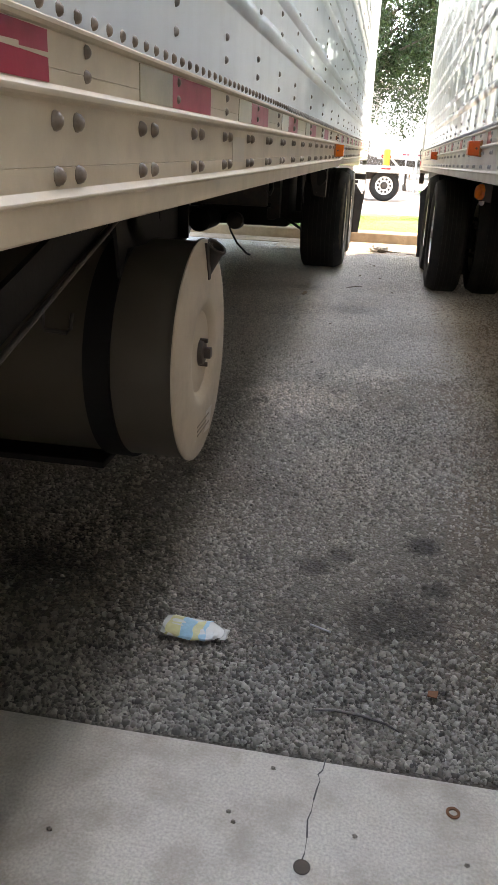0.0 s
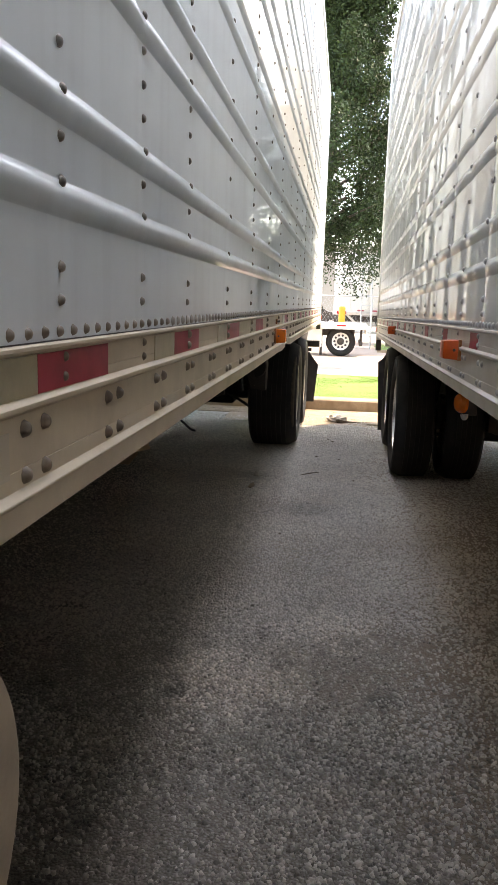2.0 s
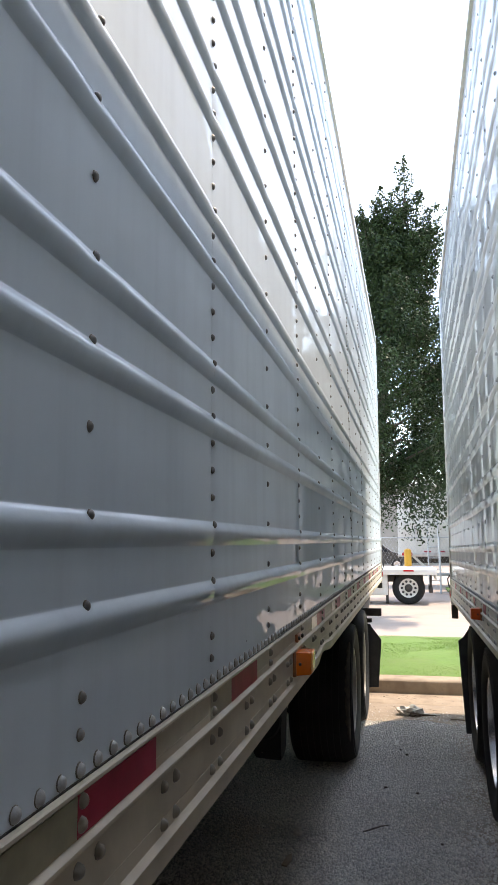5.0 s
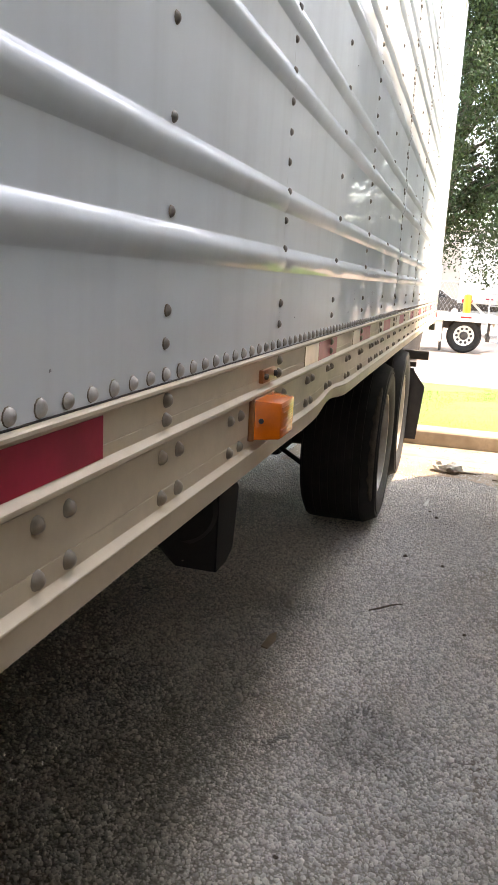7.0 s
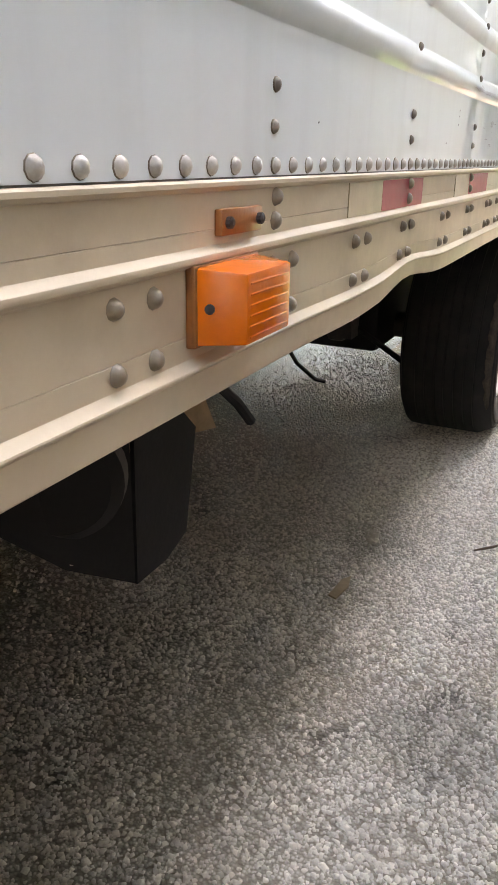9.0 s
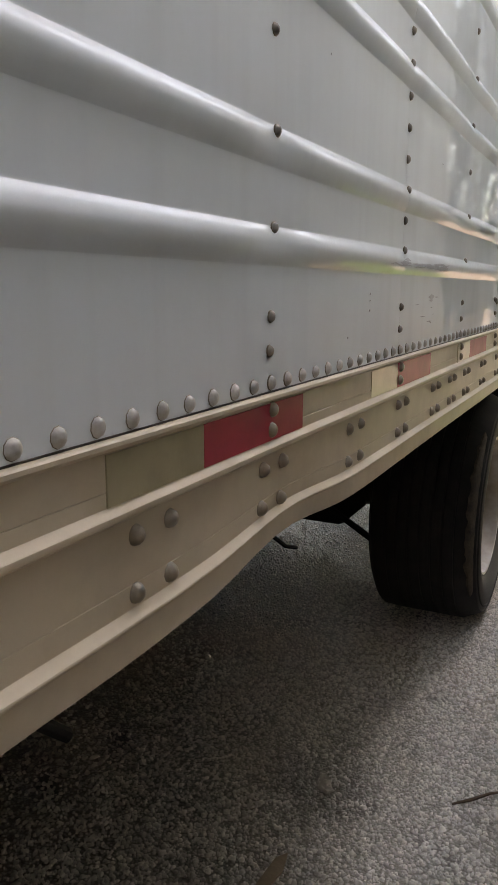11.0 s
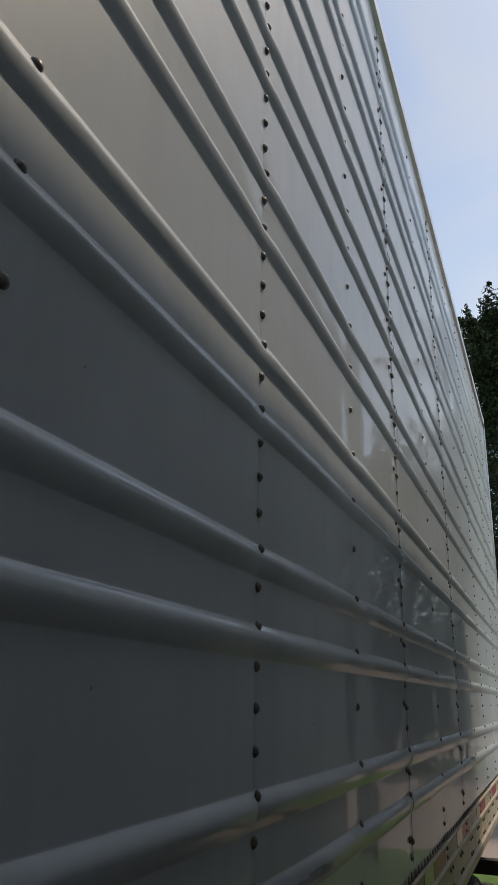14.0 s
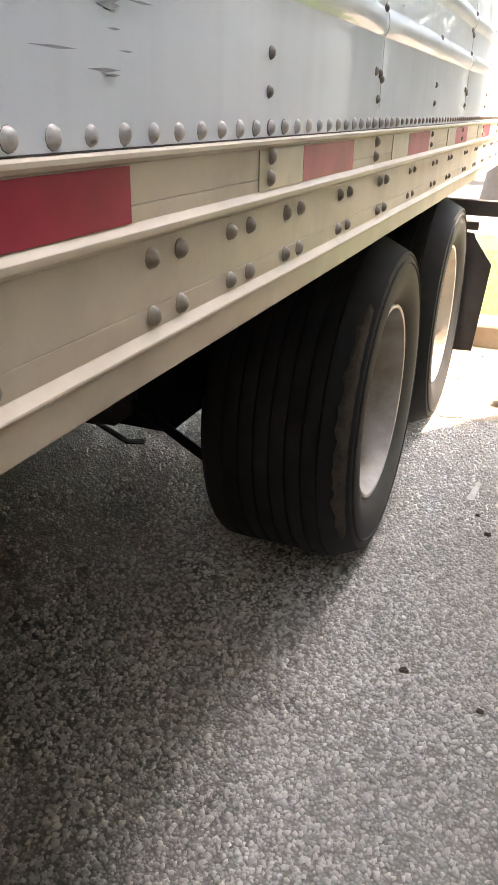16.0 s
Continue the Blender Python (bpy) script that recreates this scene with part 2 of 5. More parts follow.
SOIL = material("far_grass_soil", (0.09, 0.13, 0.035), 0.95, vary=0.3, scale=1.2, stain=(0.16, 0.15, 0.06), stain_scale=0.3, stain_amount=0.5, bump=0.3)
TURF = material("lawn_soil", (0.095, 0.17, 0.018), 0.95, vary=0.25, scale=9, stain=(0.13, 0.15, 0.04), stain_scale=1.1, stain_amount=0.5, bump=0.5)
GRASS = material("lawn_blades", (0.105, 0.195, 0.018), 0.6, gloss=0.25, vary=0.2, scale=3, stain=(0.11, 0.16, 0.03), stain_scale=1.2, stain_amount=0.45,
                 bump=0.0, island=0.2)
# stone tone falls towards the dock: oily dirt plus painted dimmer light
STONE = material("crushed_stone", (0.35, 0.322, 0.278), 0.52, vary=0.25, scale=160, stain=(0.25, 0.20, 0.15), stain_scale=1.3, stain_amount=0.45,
                 bump=0.3, bump_scale=300, island=0.6, dock_shade=0.5, gloss=0.4)
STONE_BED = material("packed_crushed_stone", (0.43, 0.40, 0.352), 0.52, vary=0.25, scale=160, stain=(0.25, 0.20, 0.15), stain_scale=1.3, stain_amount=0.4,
                     bump=0.3, bump_scale=300, island=0.24, dock_shade=0.62, gloss=0.4)
STONE_EDGE = material("coarse_crushed_stone", (0.215, 0.206, 0.182), 0.55, vary=0.25, scale=160, stain=(0.20, 0.165, 0.13), stain_scale=2.5, stain_amount=0.5,
                      bump=0.3, bump_scale=300, island=0.7)
DEBRIS = material("brown_gutter_debris", (0.21, 0.155, 0.105), 0.9, vary=0.3, scale=120, bump=0.2, island=0.6)
LEAF = material("oak_leaves", (0.030, 0.050, 0.019), 0.55, gloss=0.2, vary=0.3, scale=1.5, bump=0.0, island=0.55)
BARK = material("tree_bark", (0.09, 0.07, 0.055), 0.9, vary=0.3, scale=20, bump=0.8, bump_scale=30)
CARD = material("brown_cardboard", (0.72, 0.53, 0.35), 0.85, vary=0.1, scale=20, stain=(0.24, 0.15, 0.08), stain_scale=6, stain_amount=0.4)
YELLOW = material("yellow_bollard_paint", (0.72, 0.36, 0.02), 0.5, vary=0.1, stain=(0.5, 0.25, 0.05), stain_scale=4)
WHITE = material("chalky_white_paint", (0.68, 0.66, 0.62), 0.55, vary=0.06, scale=8, stain=(0.48, 0.42, 0.35), stain_scale=2.0, stain_amount=0.5)
GALV = material("galvanised_steel", (0.45, 0.46, 0.47), 0.45, metal=0.5, vary=0.15)
WALL = material("tilt_up_wall_paint", (0.27, 0.25, 0.22), 0.85, vary=0.06, scale=3, stain=(0.40, 0.36, 0.31), stain_scale=0.4, stain_amount=0.5, bump=0.2)
PAPER = material("dirty_white_paper", (0.62, 0.59, 0.52), 0.85, vary=0.15, scale=40, stain=(0.3, 0.24, 0.17), stain_scale=25, stain_amount=0.6)
TWIG = material("dry_twig", (0.10, 0.07, 0.045), 0.9, vary=0.3, scale=60)
PET = material("clear_bottle_plastic", (0.62, 0.64, 0.62), 0.14, vary=0.1, scale=50, coat=0.6, bump=0.3, bump_scale=70)
LABEL_Y = material("yellow_label", (0.50, 0.48, 0.24), 0.35, vary=0.2, scale=60, bump=0.2, bump_scale=80)
LABEL_B = material("blue_label", (0.24, 0.44, 0.56), 0.35, vary=0.3, scale=60, bump=0.2, bump_scale=80)
RUST = material("rusty_steel", (0.16, 0.07, 0.03), 0.8, vary=0.3, scale=40)
DARK_GLASS = material("dark_tinted_glass", (0.02, 0.022, 0.025), 0.08, vary=0.05, bump=0.0)


def ground_material():
    """Worn asphalt with bedded stone, brown dirt and oil stains."""
    m = bpy.data.materials.new("stony_asphalt")
    m.use_nodes = True
    nt = m.node_tree
    b, link, add = nt.nodes["Principled BSDF"], nt.links.new, nt.nodes.new
    geo = add("ShaderNodeNewGeometry")
    vor = add("ShaderNodeTexVoronoi")
    vor.inputs["Scale"].default_value = 120
    link(geo.outputs["Position"], vor.inputs["Vector"])
    sep = add("ShaderNodeSeparateColor")
    link(vor.outputs["Color"], sep.inputs["Color"])
    ramp = add("ShaderNodeValToRGB")
    ramp.color_ramp.elements[0].color, ramp.color_ramp.elements[1].color = (0.16, 0.147, 0.125, 1), (0.38, 0.355, 0.31, 1)
    link(sep.outputs["Red"], ramp.inputs["Fac"])
    gap = add("ShaderNodeMapRange")
    gap.inputs["From Min"].default_value, gap.inputs["From Max"].default_value = 0.25, 0.7
    link(vor.outputs["Distance"], gap.inputs["Value"])
    a = add("ShaderNodeMix")
    a.data_type = "RGBA"
    a.inputs["B"].default_value = (0.155, 0.138, 0.108, 1)
    link(gap.outputs["Result"], a.inputs["Factor"])
    link(ramp.outputs["Color"], a.inputs["A"])
    out = a.outputs["Result"]
    for scale, lo, hi, colour, top in ((1.1, 0.48, 0.66, (0.22, 0.165, 0.12), 0.45), (4.5, 0.60, 0.70, (0.06, 0.05, 0.043), 0.8),
                                       (0.6, 0.5, 0.75, (0.30, 0.27, 0.235), 0.5)):
        n = add("ShaderNodeTexNoise")
        n.inputs["Scale"].default_value, n.inputs["Detail"].default_value = scale, 6
        link(geo.outputs["Position"], n.inputs["Vector"])
        f = add("ShaderNodeMapRange")
        f.inputs["From Min"].default_value, f.inputs["From Max"].default_value, f.inputs["To Max"].default_value = lo, hi, top
        link(n.outputs["Fac"], f.inputs["Value"])
        k = add("ShaderNodeMix")
        k.data_type = "RGBA"
        k.inputs["B"].default_value = (*colour, 1)
        link(f.outputs["Result"], k.inputs["Factor"])
        link(out, k.inputs["A"])
        out = k.outputs["Result"]
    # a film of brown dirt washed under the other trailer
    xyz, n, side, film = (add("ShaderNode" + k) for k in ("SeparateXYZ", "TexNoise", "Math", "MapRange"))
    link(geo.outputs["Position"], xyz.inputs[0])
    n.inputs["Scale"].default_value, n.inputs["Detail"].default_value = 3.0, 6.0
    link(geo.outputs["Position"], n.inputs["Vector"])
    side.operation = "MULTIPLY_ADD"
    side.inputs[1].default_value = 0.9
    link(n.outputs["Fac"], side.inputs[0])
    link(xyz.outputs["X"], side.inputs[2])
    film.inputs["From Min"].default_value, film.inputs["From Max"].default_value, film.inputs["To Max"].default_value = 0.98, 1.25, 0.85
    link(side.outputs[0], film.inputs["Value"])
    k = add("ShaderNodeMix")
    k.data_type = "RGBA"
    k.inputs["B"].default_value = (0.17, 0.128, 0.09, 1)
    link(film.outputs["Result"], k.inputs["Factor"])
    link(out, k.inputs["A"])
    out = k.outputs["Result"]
    # asphalt gets the same painted brightening towards the open rear end
    link(oil_and_light(nt, geo, out, 0.30, 10.6, 1.55), b.inputs["Base Color"])
    b.inputs["Roughness"].default_value = 0.55
    b.inputs["Specular IOR Level"].default_value = 0.45
    bp = add("ShaderNodeBump")
    bp.inputs["Strength"].default_value, bp.inputs["Distance"].default_value = 0.9, 0.006
    bp.invert = True
    link(vor.outputs["Distance"], bp.inputs["Height"])
    link(bp.outputs["Normal"], b.inputs["Normal"])
    return m


ASPHALT = ground_material()


# ---- building helpers ----
class Shape:
    """Vertices and faces of one part."""

    def __init__(self):
        self.v, self.f = [], []

    def add(self, verts, faces):
        n = len(self.v)
        self.v += [tuple(p) for p in verts]
        self.f += [tuple(n + i for i in face) for face in faces]
        return self

    def box(self, x0, x1, y0, y1, z0, z1, c=0.0):
        """A box; c: width of its chamfered edges."""
        c = min(c, (x1 - x0) / 2.2, (y1 - y0) / 2.2, (z1 - z0) / 2.2)
        if c <= 0:
            p = [(x, y, z) for x in (x0, x1) for y in (y0, y1) for z in (z0, z1)]
            return self.add(p, [(0, 1, 3, 2), (4, 6, 7, 5), (0, 4, 5, 1), (2, 3, 7, 6), (0, 2, 6, 4), (1, 5, 7, 3)])
        bm = bmesh.new()
        bmesh.ops.create_cube(bm, size=1.0, matrix=Matrix.LocRotScale(((x0 + x1) / 2, (y0 + y1) / 2, (z0 + z1) / 2), None,
                                                                      (x1 - x0, y1 - y0, z1 - z0)))
        bmesh.ops.bevel(bm, geom=bm.edges[:], offset=c, segments=2, affect="EDGES", profile=0.5)
        self.take(bm)
        bm.free()
        return self

    def take(self, bm):
        bm.verts.index_update()
        return self.add([v.co[:] for v in bm.verts], [[v.index for v in f.verts] for f in bm.faces])

    def lathe(self, centre, axis, profile, seg=48, close=False, caps=True):
        """Rings of (along, radius) round an axis through centre."""
        axis = Vector(axis).normalized()
        side = axis.orthogonal().normalized()
        up = axis.cross(side)
        verts, faces = [], []
        for along, r in profile:
            for i in range(seg):
                a = 2 * math.pi * i / seg
                verts.append(Vector(centre) + axis * along + side * (r * math.cos(a)) + up * (r * math.sin(a)))
        rows = len(profile)
        for j in range(rows if close else rows - 1):
            k = (j + 1) % rows
            for i in range(seg):
                faces.append((j * seg + i, j * seg + (i + 1) % seg, k * seg + (i + 1) % seg, k * seg + i))
        if caps and not close:
            faces += [tuple(range(seg))[::-1], tuple((rows - 1) * seg + i for i in range(seg))]
        return self.add(verts, faces)

    def rod(self, a, b, r, r2=None, seg=10):
        a, b = Vector(a), Vector(b)
        return self.lathe(a, b - a, [(0, r), ((b - a).length, r if r2 is None else r2)], seg)

    def tube(self, points, r, seg=8):
        """A bent rod through the points."""
        pts = [Vector(p) for p in points]
        verts, faces = [], []
        ref = Vector((0.31, 0.17, 0.93))
        for i, p in enumerate(pts):
            d = (pts[min(i + 1, len(pts) - 1)] - pts[max(i - 1, 0)]).normalized()
            side = d.cross(ref).normalized()
            up = d.cross(side)
            rr = r[i] if isinstance(r, (list, tuple)) else r
            verts += [p + side * (rr * math.cos(2 * math.pi * k / seg)) + up * (rr * math.sin(2 * math.pi * k / seg)) for k in range(seg)]
        for i in range(len(pts) - 1):
            faces += [(i * seg + k, i * seg + (k + 1) % seg, (i + 1) * seg + (k + 1) % seg, (i + 1) * seg + k) for k in range(seg)]
        faces += [tuple(range(seg))[::-1], tuple((len(pts) - 1) * seg + k for k in range(seg))]
        return self.add(verts, faces)

    def plate(self, corners, normal, thick):
        """A flat plate: its outline extruded along normal."""
        n = Vector(normal).normalized() * thick
        k = len(corners)
        top = [Vector(p) + n for p in corners]
        return self.add([Vector(p) for p in corners] + top,
                        [tuple(range(k))[::-1], tuple(range(k, 2 * k))] + [(i, (i + 1) % k, k + (i + 1) % k, k + i) for i in range(k)])

    def grid(self, rows):
        """A sheet through rows of points."""
        n = len(rows[0])
        return self.add([p for row in rows for p in row],
                        [(j * n + i, j * n + i + 1, (j + 1) * n + i + 1, (j + 1) * n + i) for j in range(len(rows) - 1) for i in range(n - 1)])


def mesh_of(name, shape, mat, smooth=30.0, flip=False):
    me = bpy.data.meshes.new(name)
    me.from_pydata([tuple(p) for p in shape.v], [], [f[::-1] for f in shape.f] if flip else shape.f)
    me.materials.append(mat)
    if smooth:
        bm = bmesh.new()
        bm.from_mesh(me)
        if not flip:
            bmesh.ops.recalc_face_normals(bm, faces=bm.faces)
        lim = radians(smooth)
        for f in bm.faces:
            f.smooth = True
        for e in bm.edges:
            if len(e.link_faces) != 2 or e.calc_face_angle(0) > lim:
                e.smooth = False
        bm.to_mesh(me)
        bm.free()
    return me


def thing(name, where, label, category, group="", kind=""):
    """An empty at the base of a thing, which parents its parts."""
    ob = new(name)
    ob.location = where
    return tagged(ob, label, category, group, kind)


def adopt(ob, parent):
    ob.parent = parent
    if parent.parent is None:
        ob.matrix_parent_inverse = Matrix.Translation(-Vector(parent.location))
    return ob


def part(name, shape, mat, parent, label="", smooth=30.0, flip=False):
    ob = new(name, mesh_of(name, shape, mat, smooth, flip))
    adopt(ob, parent)
    return tagged(ob, label)


def single(name, shape, mat, label, category, group="", kind="", smooth=30.0):
    """A thing of one mesh, with its origin at its base."""
    lo = [min(p[i] for p in shape.v) for i in range(3)]
    hi = [max(p[i] for p in shape.v) for i in range(3)]
    base = Vector(((lo[0] + hi[0]) / 2, (lo[1] + hi[1]) / 2, lo[2]))
    shape.v = [tuple(Vector(p) - base) for p in shape.v]
    ob = new(name, mesh_of(name, shape, mat, smooth))
    ob.location = base
    return tagged(ob, label, category, group, kind)


def setting(name, shape, mat, label, category, smooth=30.0):
    return tagged(new(name, mesh_of(name, shape, mat, smooth)), label, category, kind="structure")


# ---- ground ----
def ground_height(y):
    return float(np.interp(y, [-2000, 14.5, 16.5, 18.9, 24, 30, 40, 2000], [-0.05, -0.05, 0.04, 0.02, -0.16, -0.34, -0.42, -0.42]))


rows = []
for y in (-2000, -300, -60, -10, 5, 14.5, 15.5, 16.5, 18.9, 21, 24, 27, 30, 35, 40, 60, 120, 400, 2000):
    rows.append([(x, y, ground_height(y)) for x in (-2000, -300, -60, -20, -8, 0, 8, 20, 60, 300, 2000)])
setting("ground", Shape().grid(rows), SOIL, "flat grassy land reaching to the horizon", "ground")

lot = []
for y in np.arange(4.60, 13.89, 0.1159):
    lot.append([(x, y, 0.003 * noise.noise((x * 1.3, y * 1.3, 2.0))) for x in (-30, -12, -6, -4, -3, -2.4, -2, -1.6, -1.2, -0.9, -0.6, -0.3, 0, 0.2,
                                                                          0.4, 0.6, 0.8, 1.1, 1.5, 2, 3, 5, 12, 30)])
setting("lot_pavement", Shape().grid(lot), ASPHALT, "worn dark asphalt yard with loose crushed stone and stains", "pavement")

for x0, x1 in ((-12.0, -3.004), (-2.996, 3.004), (3.004, 12.0)):
    setting("dock_apron", Shape().box(x0, x1 - 0.008, -7.0, 4.648, -0.25, 0.012, 0.012), CONCRETE, "pale cracked concrete dock apron with stains", "pavement")
crack = Shape()
way = [(0.353, 4.650), (0.349, 4.618), (0.341, 4.605), (0.346, 4.590), (0.342, 4.57), (0.338, 4.54), (0.336, 4.511), (0.331, 4.49), (0.334, 4.45), (0.333, 4.416), (0.329, 4.40)]
for i, ((xa, ya), (xb, yb)) in enumerate(zip(way, way[1:])):
    w = 0.0011 + 0.0006 * math.sin(i * 2.1)
    crack.plate([(xa - w, ya, 0.0125), (xb - w, yb, 0.0125), (xb + w, yb, 0.0125), (xa + w, ya, 0.0125)], (0, 0, 1), 0.0008)
setting("crack", crack, BLACK, "thin dark crack in the concrete apron", "crack")
setting("drain_plug", Shape().lathe((0.331, 4.388, 0.012), (0, 0, 1), [(0, 0.015), (0.002, 0.015), (0.003, 0.0125), (0.003, 0.005)], 24), STEEL,
        "small round dark plug in the concrete", "plug")

# gutter, kerb, lawn, road
gutter = Shape().box(-40, -3.0, 13.87, 14.40, -0.2, 0.006, 0.004).box(-2.992, 3.0, 13.87, 14.40, -0.2, 0.006, 0.004).box(3.008, 40, 13.87, 14.40, -0.2, 0.006, 0.004)
setting("gutter", gutter, KERB, "sunlit tan concrete gutter strip along the kerb", "gutter")
kerb_profile = [(14.402, -0.1), (14.402, 0.0), (14.424, 0.112), (14.428, 0.124), (14.436, 0.133), (14.448, 0.139), (14.50, 0.144), (14.66, 0.149), (14.685, 0.135), (14.685, -0.1)]
for n, (x0, x1) in enumerate(((-40, -3.0), (-2.994, 0.9), (0.906, 4.5), (4.506, 40))):
    k = Shape().grid([[(x, y, z) for y, z in kerb_profile] for x in (x0, x0 + 0.01, x1 - 0.01, x1)])
    setting("kerb", k, KERB, "rounded tan concrete kerb beside the lawn", "kerb", smooth=22)
lawn_rows = [[(x, y, z + 0.012 * noise.noise((x * 2, y * 2, 0))) for x in np.arange(-14, 14.1, 0.4)]
             for y, z in ((14.68, 0.125), (14.85, 0.128), (15.2, 0.13), (15.8, 0.14), (16.5, 0.14), (17.2, 0.13), (18, 0.115), (18.6, 0.09), (18.95, 0.045))]
setting("lawn", Shape().grid(lawn_rows), TURF, "green lawn verge with dry patches", "lawn")
road_rows = [[(x, y, ground_height(y) + 0.03) for x in (-60, -20, -8, 0, 8, 20, 60)] for y in (18.7, 21, 24, 27, 30, 33.5)]
setting("road", Shape().grid(road_rows), ROAD, "pale concrete service road in sunlight", "road")
isl = Shape().grid([[(x, y, ground_height(y) + 0.09) for x in (1.7, 2.2, 4, 8, 16)] for y in (33.2, 34.5, 36, 39)])
setting("far_lawn", isl, TURF, "grassy island beyond the service road", "lawn")
setting("far_kerb", Shape().box(1.6, 16, 33.05, 33.25, -0.5, -0.24, 0.02), KERB, "low kerb of the grassy island", "kerb")
yard_rows = [[(x, y, ground_height(y) + 0.02) for x in (-60, -20, 0, 1.7)] for y in (33.4, 36, 39.2)]
setting("far_yard", Shape().grid(yard_rows), ROAD, "pale paved yard beyond the service road", "pavement")
yard_rows = [[(x, y, ground_height(y) + 0.02) for x in (-60, -20, 0, 1.7, 30, 60)] for y in (39.2, 45, 60, 84)]
setting("far_yard", Shape().grid(yard_rows), ROAD, "pale paved yard before a warehouse", "pavement")


def scatter(name, n, place, size, mat, label, category, sides="stone", seed=1, flat=0.72):
    """Many small loose pieces in one mesh: stones, leaves or blades."""
    rng = np.random.default_rng(seed)
    centre = place(rng, n)
    n = len(centre)
    if sides == "stone":
        block = np.array([(x, y, z) for x in (-1, 1) for y in (-1, 1) for z in (-1, 1)], float)
        block[1::2, :2] *= 0.78
        quads = np.array([(0, 1, 3, 2), (4, 6, 7, 5), (0, 4, 5, 1), (2, 3, 7, 6), (1, 5, 7, 3)])
        s = size(rng, n)[:, None, None] * rng.uniform(0.72, 1.18, (n, 1, 3)) * (1.0, 1.0, flat)
        v = (block[None] + rng.uniform(-0.40, 0.40, (n, 8, 3))) * s * 0.5
        a, tilt = rng.uniform(0, 2 * np.pi, n), rng.normal(0, 0.35, n)
        ca, sa, ct, st = np.cos(a), np.sin(a), np.cos(tilt), np.sin(tilt)
        y, z = v[..., 1] * ct[:, None] - v[..., 2] * st[:, None], v[..., 1] * st[:, None] + v[..., 2] * ct[:, None]
        x = v[..., 0]
        v = np.stack([x * ca[:, None] - y * sa[:, None], x * sa[:, None] + y * ca[:, None], z], -1)
        corners, per = 4, 8
    elif sides == "leaf":
        quads = np.array([(0, 1, 2, 3)])
        s = size(rng, n)[:, None, None]
        blade = np.array([(0, -1, 0), (0.45, 0, 0.12), (0, 1, 0), (-0.45, 0, 0.12)], float)
        q = rng.normal(0, 1, (n, 4))
        q /= np.linalg.norm(q, axis=1)[:, None]
        w, i, j, k = q.T
        m = np.stack([1 - 2 * (j * j + k * k), 2 * (i * j - k * w), 2 * (i * k + j * w), 2 * (i * j + k * w), 1 - 2 * (i * i + k * k),
                      2 * (j * k - i * w), 2 * (i * k - j * w), 2 * (j * k + i * w), 1 - 2 * (i * i + j * j)], -1).reshape(n, 3, 3)
        v = np.einsum("nab,pb->npa", m, blade) * s * 0.5
        corners, per = 4, 4
    else:
        quads = np.array([(0, 1, 2)])
        h = size(rng, n)
        a = rng.uniform(0, np.pi, n)
        w = 0.05 * h + 0.0014
        lean = rng.normal(0, 0.8, (n, 2)) * h[:, None]
        v = np.zeros((n, 3, 3))
        v[:, 0, 0], v[:, 0, 1] = -w * np.cos(a), -w * np.sin(a)
        v[:, 1, 0], v[:, 1, 1] = w * np.cos(a), w * np.sin(a)
        v[:, 2, 0], v[:, 2, 1], v[:, 2, 2] = lean[:, 0], lean[:, 1], h
        corners, per = 3, 3
    v = (v + centre[:, None]).reshape(-1, 3)
    f = (quads[None] + (np.arange(n) * per)[:, None, None]).reshape(-1, corners)
    me = bpy.data.meshes.new(name)
    me.vertices.add(len(v))
    me.vertices.foreach_set("co", v.ravel().astype(np.float32))
    me.loops.add(f.size)
    me.loops.foreach_set("vertex_index", f.ravel().astype(np.int32))
    me.polygons.add(len(f))
    me.polygons.foreach_set("loop_start", np.arange(0, f.size, corners, dtype=np.int32))
    me.update(calc_edges=True)
    me.materials.append(mat)
    ob = new(name, me)
    return tagged(ob, label, category, kind="stuff") if category else ob


def wobble(x, y, seed):
    """A smooth field of about -1 to 1 over the plan."""
    rng = np.random.default_rng(seed)
    total = np.zeros_like(x)
    for k in range(14):
        f, a = rng.uniform(0.8, 7.0), rng.uniform(0, 2 * np.pi)
        total += np.sin(f * (x * np.cos(a) + y * np.sin(a)) + rng.uniform(0, 6.28)) / 3.2
    return total


